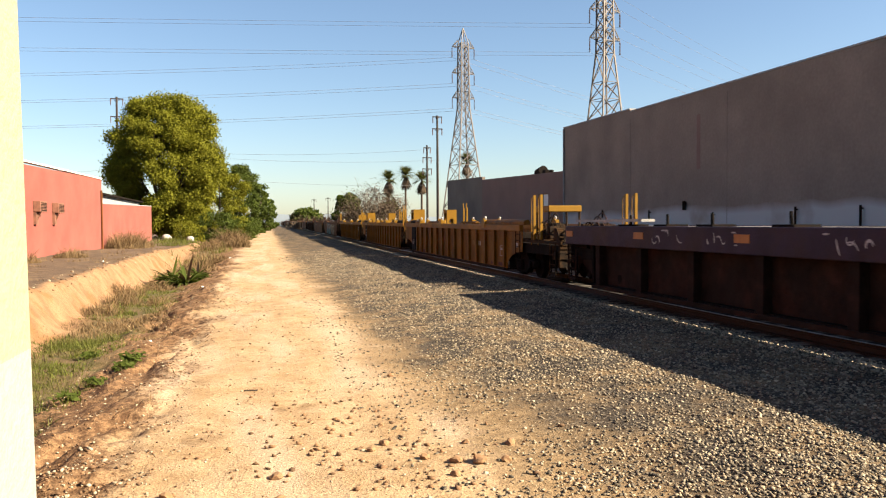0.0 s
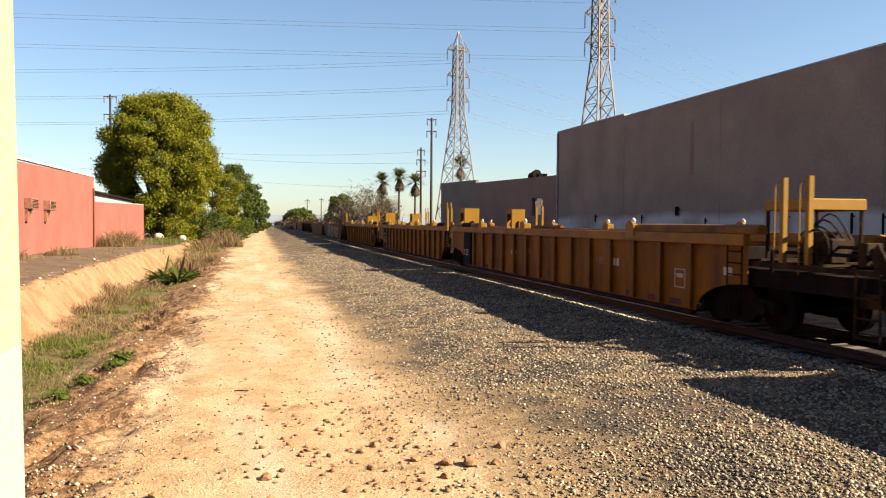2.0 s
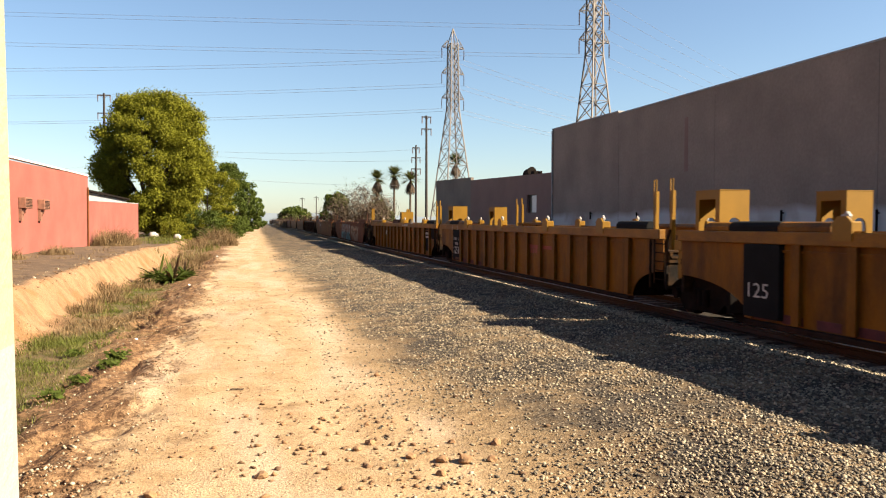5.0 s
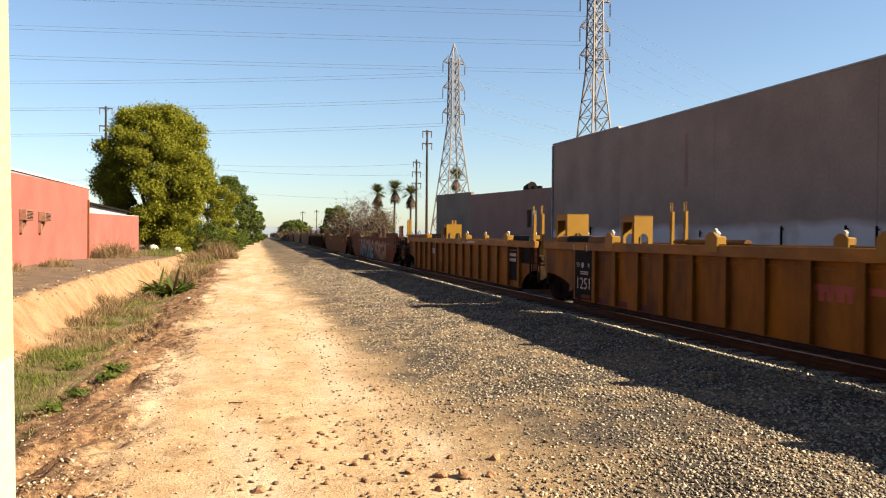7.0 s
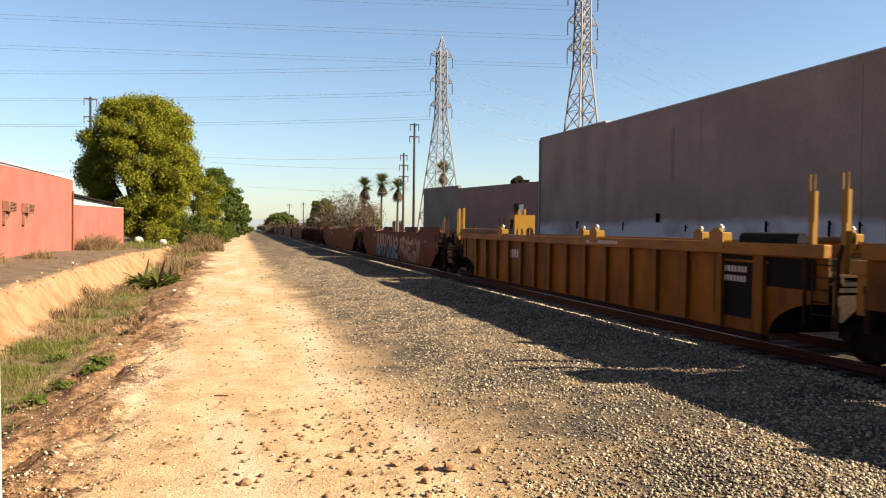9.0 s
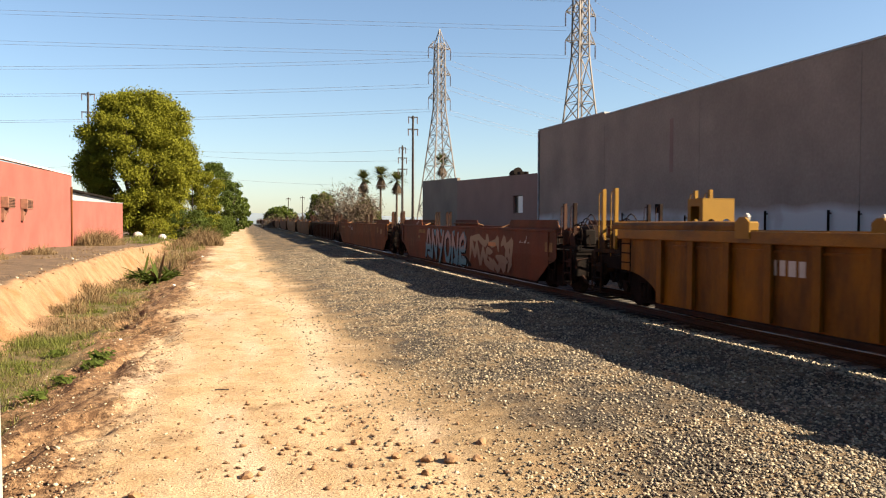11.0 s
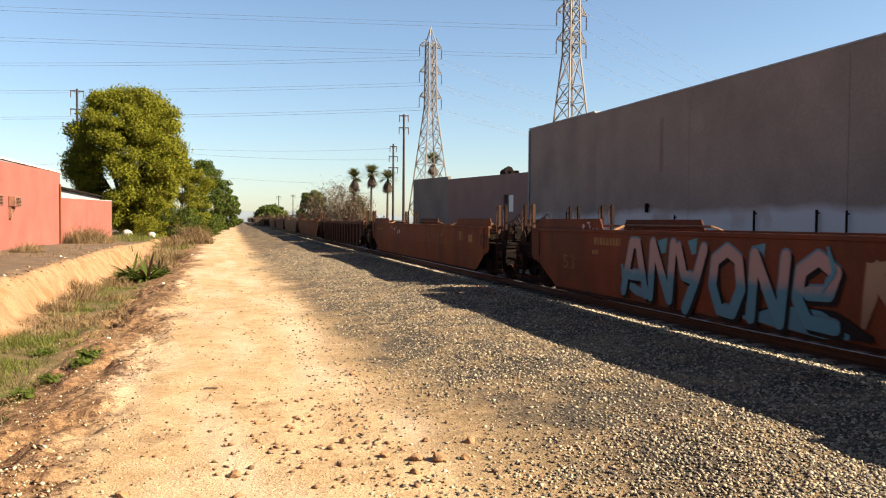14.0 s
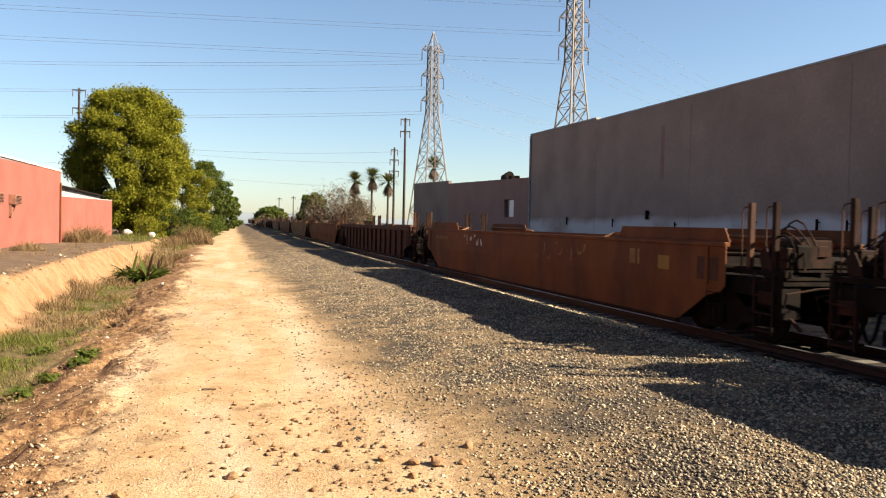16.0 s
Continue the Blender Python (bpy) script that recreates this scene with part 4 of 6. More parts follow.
def strokes(car, y0, y1, z0, z1, k, material, x, seed, wide=0.1, name="sprayed_strokes", label=""):
    """Wild, unreadable sprayed strokes."""
    rng = random.Random(seed)
    verts, faces = [], []
    for i in range(k):
        cy = y0 + (y1 - y0) * (i + rng.random()) / k
        p = Vector((cy, z0 + (z1 - z0) * rng.random()))
        ang = rng.uniform(0.9, 2.2) * rng.choice((-1, 1))
        turn = rng.uniform(-0.5, 0.5)
        w = wide * rng.uniform(0.5, 1.3)
        i0 = len(verts)
        n = 9
        for j in range(n):
            d = Vector((math.cos(ang), math.sin(ang)))
            q = Vector((-d.y, d.x)) * w * (0.25 + 0.75 * math.sin(math.pi * (j + 0.6) / n))
            zc = min(max(p.y, z0), z1)
            xx = x - 0.0012 * (i % 5)
            verts += [(xx, p.x + q.x, min(max(zc + q.y, z0 - 0.03), z1 + 0.03)), (xx, p.x - q.x, min(max(zc - q.y, z0 - 0.03), z1 + 0.03))]
            p = p + d * (z1 - z0) / n
            ang += turn
            if j:
                b = i0 + 2 * j
                faces.append((b - 2, b - 1, b + 1, b))
    ob = new(name, raw(name, verts, faces, material))
    ob.parent = car
    return tagged(ob, label)


# letter strokes in a unit cell
STROKES = {
    "A": [[(0.05, 0), (0.38, 1.0), (0.62, 1.0), (0.95, 0)], [(0.3, 0.35), (0.75, 0.35)]],
    "N": [[(0.1, 0), (0.18, 1.0), (0.78, 0.0), (0.9, 1.0)]],
    "Y": [[(0.05, 1.0), (0.25, 0.5), (0.6, 0.45)], [(0.85, 1.0), (0.62, 0.45), (0.3, -0.1)]],
    "O": [[(0.5, 1.0), (0.16, 0.82), (0.1, 0.4), (0.3, 0.02), (0.65, 0.0), (0.88, 0.4), (0.8, 0.85), (0.5, 1.0)]],
    "E": [[(0.35, 0.5), (0.75, 0.52), (0.88, 0.82), (0.55, 1.0), (0.2, 0.8), (0.14, 0.4), (0.36, 0.1), (0.88, 0.08)]],
}


def fat_letters(car, y, z, width, height, x):
    """Fat sprayed letters: black outline below, shaded fill above."""
    for name, material, wide, lift, dy, dz, label in (("letter_halo", SPRAY_TEAL, 0.128, 0.002, 0.015, 0.01, "teal halo round the letters"), ("letter_shadow", BLACK, 0.118, 0.006, -0.06, -0.05, "black shadow of sprayed letters"), ("lettering", SPRAY_FILL, 0.106, 0.014, 0, 0, "pink and teal sprayed letters")):
        verts, faces = [], []
        step = 0
        cell = width / 6
        for k, ch in enumerate("ANYONE"):
            for line in STROKES[ch]:
                pts = [Vector((y + dy - cell * (k + 0.04 + 0.98 * p[0]), z + dz + height * (p[1] * (1.0 + 0.03 * (k % 2)) - 0.02 * k))) for p in line]
                for a, b in zip(pts, pts[1:]):
                    d = (b - a).normalized()
                    q = Vector((-d.y, d.x)) * wide
                    xx = x - lift - 0.00012 * step
                    step += 1
                    i0 = len(verts)
                    ring = [a + q, b + q]
                    ang = math.atan2(q.y, q.x)
                    ring += [b + Vector((math.cos(ang - math.pi * j / 5), math.sin(ang - math.pi * j / 5))) * wide for j in range(1, 5)]
                    ring += [b - q, a - q]
                    ring += [a + Vector((math.cos(ang - math.pi - math.pi * j / 5), math.sin(ang - math.pi - math.pi * j / 5))) * wide for j in range(1, 5)]
                    verts += [(xx, p.x, p.y) for p in ring]
                    faces.append(tuple(range(i0, i0 + len(ring))))
        ob = new(name, raw(name, verts, faces, material))
        ob.parent = car
        tagged(ob, label)


def ribbon(car, pts, widths, material, x, name, label=""):
    """A sprayed band through the points, as wide as told at each."""
    verts, faces = [], []
    k = 6
    line, w = [], []
    for i in range(len(pts) - 1):
        for j in range(k):
            t = j / k
            t2 = t * t * (3 - 2 * t)
            line.append(Vector(pts[i]).lerp(Vector(pts[i + 1]), t))
            w.append(widths[i] + (widths[i + 1] - widths[i]) * t2)
    line.append(Vector(pts[-1]))
    w.append(widths[-1])
    for i, p in enumerate(line):
        d = (line[min(i + 1, len(line) - 1)] - line[max(i - 1, 0)]).normalized()
        q = Vector((-d.y, d.x)) * w[i]
        verts += [(x, p.x + q.x, p.y + q.y), (x, p.x - q.x, p.y - q.y)]
        if i:
            faces.append((2 * i - 2, 2 * i - 1, 2 * i + 1, 2 * i))
    ob = new(name, raw(name, verts, faces, material))
    ob.parent = car
    return tagged(ob, label)


SPIKES = [
    [(0.02, 0.15), (0.05, 0.95), (0.16, 0.35), (0.20, 0.9)], [(0.05, 0.95), (0.25, 1.0), (0.42, 0.78), (0.46, 1.05), (0.5, 0.8)],
    [(0.2, 0.9), (0.3, 0.1), (0.36, 0.7)], [(0.36, 0.7), (0.42, 0.2), (0.62, 0.05), (0.5, 0.35)], [(0.42, 0.2), (0.46, 0.6), (0.58, 0.55)],
    [(0.5, 0.8), (0.64, 0.85), (0.7, 1.0), (0.72, 0.6)], [(0.6, 0.3), (0.72, 0.0), (0.76, 0.35), (0.84, 0.02), (0.86, 0.4)],
    [(0.66, 0.42), (0.8, 0.38), (0.92, 0.3)], [(0.78, 0.8), (0.84, 1.02), (0.88, 0.75), (1.0, 0.95), (0.98, 0.3)], [(0.86, 0.4), (0.9, 0.7), (0.98, 0.3), (0.92, 0.0)],
]


def spikes(car, y, width, z, height, x):
    """Angular unreadable sprayed piece: tapered strokes that cross."""
    verts, faces, step = [], [], 0
    for line in SPIKES:
        pts = [Vector((y - width * p[0], z + height * p[1])) for p in line]
        for k, (a, b) in enumerate(zip(pts, pts[1:])):
            d = (b - a).normalized()
            q = Vector((-d.y, d.x))
            w0, w1 = (0.04 if k == 0 else 0.11), (0.03 if k == len(pts) - 2 else 0.11)
            mid = a.lerp(b, 0.5)
            xx, i0 = x - 0.00015 * step, len(verts)
            step += 1
            ring = [a + q * w0 - d * 0.03, mid + q * 0.15, b + q * w1 + d * 0.03, b - q * w1 + d * 0.03, mid - q * 0.09, a - q * w0 - d * 0.03]
            verts += [(xx, p.x, p.y) for p in ring]
            faces.append(tuple(range(i0, i0 + 6)))
    ob = new("sprayed_strokes", raw("sprayed_strokes", verts, faces, SPRAY_TAN))
    ob.parent = car
    tagged(ob, "tan sprayed angular strokes")
    panel(car, y - width * 0.66, y - width * 0.5, z + 0.74, z + 0.86, ORANGE_TAG, x - 0.008, "paint_patch")


def markings(i, car, s0, s1):
    """What is painted on the sides. Places are along the line at the start."""
    m = (s0 + s1) / 2
    face = -HALF + 0.105
    flat = -HALF + 0.03
    if i == 3:       # black panel, pale number and red-brown stain of the middle yellow unit
        bm = bm_()
        box(bm, -HALF - 0.001, 59.98 - m, 0.30, face, 60.93 - m, 1.495)
        part("marking_panel", bm, BLACK, car, "black marking panel")
        out = -HALF - 0.004
        write(car, "1251", 60.76 - m, 0.55, 0.28, 0.72, STENCIL, out)
        write(car, "53", 60.82 - m, 1.09, 0.11, 0.17, STENCIL, out)
        write(car, "4", 60.16 - m, 1.09, 0.11, 0.09, STENCIL, out)
        bm = bm_()
        bmesh.ops.create_cone(bm, cap_ends=True, segments=20, radius1=0.07, radius2=0.07, depth=0.006, matrix=pose(out, 60.46 - m, 1.14, 0, 90, 0))
        part("round_emblem", bm, SCRAWL, car, "round pale emblem")
        bars(car, 60.58 - m, 0.96, 0.48, 0.03, 2, SCRAWL, out)
        panel(car, 60.0 - m, 60.5 - m, 0.33, 0.42, RUST, out, "red_patch", "dull red patch")
        for y in (60.22, 60.98):
            panel(car, y - 0.017 - m, y + 0.017 - m, 1.48, 1.64, STENCIL, out - 0.004, "reflector", "white reflector strip")
        panel(car, 60.34 - m, 60.82 - m, 1.51, 1.62, GOLD, out - 0.004, "reflector", "yellow reflector strip")
        panel(car, 50.6 - m, 52.6 - m, 1.06, 1.16, RED_TAG, face - 0.001, "red_patch", "red painted patch")
        bars(car, 52.3 - m, 0.92, 1.0, 0.2, 1, RED_TAG, face - 0.001)
        for y in (57.3, 58.3, 59.3):
            panel(car, y - m, y + 0.5 - m, 0.26, 0.40, REDDISH, face - 0.005, "red_patch", "dull red patch")
    if i == 4:
        panel(car, 64.1 - m, 65.2 - m, 1.02, 1.48, BLACK, face - 0.001, label="black marking panel")
        panel(car, 65.55 - m, 66.6 - m, 0.45, 1.48, BLACK, face - 0.001, label="black marking panel")
        bars(car, 66.4 - m, 1.2, 0.7, 0.1, 2, STENCIL, face - 0.009)
        bars(car, 77.2 - m, 1.02, 0.9, 0.24, 1, STENCIL, face - 0.003)
        bars(car, 71.6 - m, 1.56, 1.6, 0.08, 1, STENCIL, -HALF - 0.001)
    if i == 2:
        bars(car, 29.95 - m, 0.90, 0.5, 0.17, 1, FADED, face - 0.003)
        bars(car, 29.3 - m, 0.90, 0.66, 0.17, 1, STENCIL, face - 0.003)
        for y0, y1, z0, z1 in ((25.88, 26.27, 0.62, 0.64), (25.88, 26.27, 0.97, 0.99), (25.88, 25.905, 0.64, 0.97), (26.245, 26.27, 0.64, 0.97), (25.95, 26.2, 0.82, 0.9)):
            panel(car, y0 - m, y1 - m, z0, z1, SCRAWL, face - 0.003, "stencil_frame", "square white stencilled frame")
        panel(car, 24.34 - m, 24.6 - m, 0.97, 1.11, STENCIL, face - 0.003, "data_plate", "small white data plate")
        for y in (26.0, 26.9, 27.9):
            panel(car, y - m, y + 0.45 - m, 0.28, 0.40, REDDISH, face - 0.003, "red_patch", "dull red patch")
        write(car, "125", 41.72 - m, 0.62, 0.24, 0.52, STENCIL, -HALF - 0.004)
        for y in (38.9, 39.7, 40.5, 41.3):
            panel(car, y - m, y + 0.5 - m, 0.26, 0.40, REDDISH, face - 0.005, "red_patch", "dull red patch")
        bm = bm_()
        box(bm, -HALF - 0.001, 40.95 - m, 0.30, face, 41.85 - m, 1.495)
        part("marking_panel", bm, BLACK, car, "black marking panel")
        panel(car, 35.9 - m, 36.4 - m, 0.85, 1.0, STENCIL, face - 0.001, "paint_patch")
        panel(car, 34.6 - m, 34.95 - m, 0.95, 1.12, RED_TAG, face - 0.001, "paint_patch")
    if i == 5:
        fat_letters(car, 99.6 - m, 0.40, 6.1, 1.0, flat)
        ribbon(car, [(95.9 - m, 0.30), (94.7 - m, 0.44), (93.7 - m, 0.44), (92.95 - m, 0.30)], [0.03, 0.14, 0.18, 0.05], BLACK, flat - 0.0005, "shadow_swash", "black sprayed swash")
        ribbon(car, [(95.6 - m, 0.30), (94.6 - m, 0.42), (93.9 - m, 0.40), (93.35 - m, 0.28)], [0.03, 0.17, 0.19, 0.04], SPRAY_SEA, flat - 0.0015, "teal_swash", "teal sprayed swash")
        ribbon(car, [(93.75 - m, 1.5), (93.62 - m, 1.15), (93.85 - m, 0.85)], [0.025, 0.045, 0.02], SPRAY_SEA, flat - 0.0275, "teal_curve", "teal sprayed curve")
        for y, z, w in ((98.05, 1.38, 0.17), (97.05, 1.40, 0.14), (95.25, 1.36, 0.16)):
            ribbon(car, [(y - m, z + 0.12), (y - 0.05 - m, z - 0.14)], [w, w * 0.5], SPRAY_SEA, flat - 0.0009, "teal_fill", "teal sprayed fill between letters")
        ribbon(car, [(99.62 - m, 0.95), (99.5 - m, 0.62), (99.0 - m, 0.45), (98.3 - m, 0.34)], [0.03, 0.09, 0.10, 0.05], SPRAY_SEA, flat - 0.0006, "teal_fill")
        spikes(car, 93.2 - m, 4.4, 0.32, 1.0, flat - 0.002)
        strokes(car, 87.4 - m, 88.25 - m, 1.25, 1.45, 6, SCRAWL, flat - 0.002, 7, 0.028, "scrawl", "small white sprayed scrawl")
        write(car, "53", 102.58 - m, 0.70, 0.33, 0.66, TAN, flat - 0.003, label="faded pale numerals")
        bars(car, 100.9 - m, 1.32, 1.2, 0.16, 1, FADED, flat - 0.0005, label="faded yellow lettering")
        panel(car, 100.7 - m, 101.0 - m, 1.1, 1.2, FADED, flat - 0.0005, "paint_patch")
        panel(car, 85.75 - m, 86.25 - m, 1.05, 1.3, FADED, flat - 0.0005, "paint_patch", "faded yellow square")
        strokes(car, 100.9 - m, 101.7 - m, 1.62, 1.8, 5, SCRAWL, flat + 0.1, 9, 0.035, "scrawl")
    if i == 6:
        panel(car, 109.9 - m, 110.3 - m, 1.1, 1.36, GOLD, flat - 0.002, "paint_patch", "yellow painted square")
        strokes(car, 113.4 - m, 116.6 - m, 1.05, 1.45, 8, FADED, flat - 0.001, 11, 0.04, "scrawl")
        bars(car, 111.4 - m, 1.15, 0.4, 0.3, 1, FADED, flat - 0.001)
        strokes(car, 121.0 - m, 123.0 - m, 1.2, 1.5, 8, SCRAWL, flat - 0.001, 12, 0.05, "scrawl", "pale sprayed scrawl")
        bars(car, 126.5 - m, 1.3, 1.6, 0.1, 1, FADED, flat - 0.001)
        panel(car, 108.4 - m, 109.0 - m, 1.0, 1.4, BROWN, flat - 0.001, "paint_patch")
    if i == 1:
        strokes(car, 14.2 - m, 15.2 - m, 1.3, 1.62, 5, SCRAWL, -HALF - 0.002, 14, 0.02, "scrawl", "thin white scrawl")
        strokes(car, 12.0 - m, 13.2 - m, 1.38, 1.6, 6, SCRAWL, -HALF - 0.002, 15, 0.018, "scrawl")
        strokes(car, 9.0 - m, 10.0 - m, 1.3, 1.6, 5, SCRAWL, -HALF - 0.002, 16, 0.02, "scrawl")
        for y in (11.2, 13.5, 15.2, 16.9):
            bm = bm_()
            rod(bm, (-1.1, y - m, 1.6), (-1.05, y - m + 0.1, 1.95), 0.035, 0.03, n=7)
            box(bm, -1.3, y - m - 0.3, 1.66, -0.8, y - m + 0.25, 1.74)
            part("deck_fitting", bm, GRIME, car)
        bm = bm_()
        box(bm, -0.9, 9.0 - m, 1.66, -0.5, 17.0 - m, 1.70)
        part("deck_strip", bm, PALE, car, "pale walkway strip on top")


def build_train():
    protos = {}
    for i, (s0, s1, kind, paint, in0, in1, j0, j1) in enumerate(UNITS):
        key = (kind, paint)
        if i >= 8 and key in protos:
            car = copy_thing(protos[key], Matrix())
        else:
            car, sets = well_car(s0, s1, kind, paint, in0, in1, j0, j1, 1 <= i <= 6)
            if i >= 7:
                protos[key] = car
        markings(i, car, s0, s1)
        CARS.append((car, (s0 + s1) / 2, s1 - s0))


build_train()


def motions():
    for car, mid, length in CARS:
        rows = []
        for k in range(33):
            t = k * 0.5
            y = mid - SPEED * t
            a, b = y - length / 2 + 1.9, y + length / 2 - 1.9
            xa, xb = TRACK + bend(a), TRACK + bend(b)
            za, zb = rise(a), rise(b)
            rows.append((t, pose((xa + xb) / 2, y, RAIL_TOP + (za + zb) / 2, math.degrees(math.atan2(zb - za, b - a)), 0, -math.degrees(math.atan2(xb - xa, b - a)))))
        walk(car, rows)
    for w in SPINNING:
        x, y, z = w.location
        walk(w, [(k * 0.1, pose(x, y, z, math.degrees(SPEED * k * 0.1 / 0.45))) for k in range(161)])


# ---- buildings ----
def further(b, k=1.3):
    """Sets a building back along the lines of sight, and larger to match."""
    eye = Vector((0, 0, 2.2))
    b.location = eye + (b.location - eye) * k
    b.scale = (k, k, k)
    return b


def cmu_building():
    """The long grey warehouse beyond the track: tall blank wall with a coping."""
    b = empty("warehouse", 17.5, 30, 0, label="long grey concrete warehouse with a blank wall", category="building")
    bm = bm_()
    prism(bm, [(-5.08 + 10 - 60, 0.0), (-60 + 4.92, 7.18), (5.0, 7.54), (5.08, 7.66), (13.5, 7.77), (13.5, 0.0)], "x", 0, 0.3)
    part("wall", bm, WASHED, b)
    for y in (-3.0, -11.1, 5.04, -19.2, -27.3):
        bm = bm_()
        box(bm, -0.006, y - 0.012, 0, -0.001, y + 0.012, 7.2)
        part("panel_joint", bm, CONCRETE, b)
    bm = bm_()
    box(bm, -0.008, -1.12, 4.4, -0.001, -0.86, 6.6)
    part("stain", bm, BRICKISH, b, "dark run-off streak")
    for y, z0, z1, w in ((-7.08, 2.0, 2.72, 0.07), (-10.0, 2.0, 2.70, 0.07), (-0.05, 2.74, 3.12, 0.14), (-2.2, 2.35, 2.62, 0.06), (-11.2, 2.0, 2.66, 0.06), (-15.0, 2.0, 2.7, 0.07), (8.0, 2.5, 2.9, 0.08), (3.0, 2.4, 2.8, 0.06)):
        bm = bm_()
        w *= 0.55
        rod(bm, (-0.1, y, z0), (-0.1, y, z1), w, n=8)
        rod(bm, (-0.1, y, z1 - 0.1), (0.0, y, z1 - 0.1), w * 0.6, n=6)
        part("wall_pipe", bm, GRIME, b, "dark pipe stub on the wall")
    bm = bm_()
    rod(bm, (-0.06, 13.4, 0), (-0.06, 13.4, 7.7), 0.05, n=8)
    part("corner_pipe", bm, COPING, b, "pale pipe up the corner")
    bm = bm_()
    box(bm, 0.3, 13.2, 0, 30, 13.5, 7.7)
    box(bm, 0.3, -55, 0, 30, -54.7, 7.1)
    box(bm, 29.7, -54.7, 0, 30, 13.2, 7.1)
    part("wall", bm, CONCRETE, b)
    bm = bm_()
    box(bm, 0.3, -54.7, 6.8, 29.7, 13.2, 7.0)
    part("roof", bm, COPING, b)
    bm = bm_()
    prism(bm, [(-55.0, 7.18), (-55.0, 7.24), (5.0, 7.60), (5.0, 7.54)], "x", -0.03, 0.33)
    prism(bm, [(5.08, 7.66), (5.08, 7.72), (13.53, 7.83), (13.53, 7.77)], "x", -0.03, 0.33)
    part("coping", bm, COPING, b, "thin pale metal coping")
    return further(b)


cmu_building()


def mauve_building():
    b = empty("low_building", 18.0, 44, 0, label="low mauve stucco building with a flat roof and a small window", category="building")
    bm = bm_()
    prism(bm, [(0, 0), (0, 5.36), (3.4, 5.45), (3.4, 0)], "x", 0, 0.25)
    prism(bm, [(3.4, 0), (3.4, 3.0), (5.2, 3.0), (5.2, 0)], "x", 0, 0.25)
    prism(bm, [(3.4, 4.15), (3.4, 5.45), (5.2, 5.5), (5.2, 4.15)], "x", 0, 0.25)
    prism(bm, [(5.2, 0), (5.2, 5.5), (18.5, 5.86), (18.5, 0)], "x", 0, 0.25)
    part("wall", bm, BRICKISH, b)
    bm = bm_()
    prism(bm, [(18.5, 0), (18.5, 6.1), (30.6, 6.45), (30.6, 0)], "x", 0, 0.25)
    box(bm, 0.25, 30.35, 0, 14, 30.6, 5.8)
    box(bm, 0.25, 0, 0, 14, 0.25, 5.2)
    box(bm, 13.75, 0.25, 0, 14, 30.35, 5.2)
    part("wall", bm, CONCRETE, b)
    bm = bm_()
    box(bm, 0.25, 0.25, 4.9, 13.75, 30.35, 5.05)
    part("roof", bm, COPING, b)
    bm = bm_()
    box(bm, 0.16, 3.4, 3.0, 0.2, 5.2, 4.15)
    w = part("window", bm, DARKGLASS, b)
    bm = bm_()
    box(bm, 0.10, 3.45, 3.02, 0.15, 4.45, 4.1)
    part("shutter", bm, WHITE, w, "pale closed shutter")
    bm = bm_()
    rod(bm, (2.0, 10.6, 5.05), (2.0, 10.6, 6.05), 0.25, n=10)
    rod(bm, (2.0, 10.6, 5.9), (2.0, 9.6, 6.05), 0.34, n=12)
    rod(bm, (2.0, 10.1, 5.02), (2.0, 10.1, 5.9), 0.16, n=8)
    part("roof_vent", bm, GRIME, b, "dark round roof ventilator")
    bm = bm_()
    box(bm, 1.7, 8.4, 5.05, 2.3, 9.0, 6.0)
    rod(bm, (2.0, 8.0, 5.05), (2.0, 8.0, 5.95), 0.16, n=8)
    part("roof_vent", bm, GRIME, b, "dark boxy roof ventilator")
    return further(b)


mauve_building()


RUSTBOX = mat("rusted_red_casing", (0.1433, 0.0609, 0.03583), 0.85, vary=0.4, scale=4)


def red_building():
    b = empty("red_building", -10.4, 30, 0.4, label="red stucco building with window air conditioners", category="building")
    bm = bm_()
    prism(bm, [(-40, 0), (-40, 4.2), (10, 4.72), (28.5, 5.08), (28.5, 0)], "x", -0.25, 0)
    box(bm, -16, 28.25, 0, -0.25, 28.5, 5.0)
    box(bm, -16, -40, 0, -15.75, 28.25, 4.4)
    box(bm, -15.75, -40, 0, -0.25, -39.75, 4.2)
    part("wall", bm, RED, b)
    bm = bm_()
    box(bm, -15.75, -39.75, 3.95, -0.25, 28.25, 4.1)
    part("roof", bm, COPING, b)
    bm = bm_()
    prism(bm, [(-40, 4.2), (-40, 4.28), (28.55, 5.16), (28.55, 5.08)], "x", -0.3, 0.05)
    part("coping", bm, WHITE, b, "white coping line")
    bm = bm_()
    rod(bm, (0.07, 28.1, 0.3), (0.07, 28.1, 4.3), 0.06, n=8)
    part("downpipe", bm, ORANGE, b, "rusty downpipe at the corner")
    for y in (12.0, 15.6):
        bm = bm_()
        box(bm, 0.0, y - 0.75, 2.55, 0.34, y + 0.45, 3.08)
        a = part("air_conditioner", bm, RUSTBOX, b, "rusty brown window air conditioner", bevel=0.02)
        bm = bm_()
        for i in range(6):
            box(bm, 0.345, y - 0.7, 2.62 + i * 0.07, 0.355, y + 0.4, 2.65 + i * 0.07)
        part("grille", bm, GRIME, a)
        bm = bm_()
        box(bm, 0.0, y - 0.72, 1.95, 0.14, y - 0.32, 2.55)
        rod(bm, (0.1, y - 0.5, 2.1), (0.32, y - 0.5, 2.56), 0.025)
        part("bracket", bm, RUSTBOX, a)
    return b


red_building()


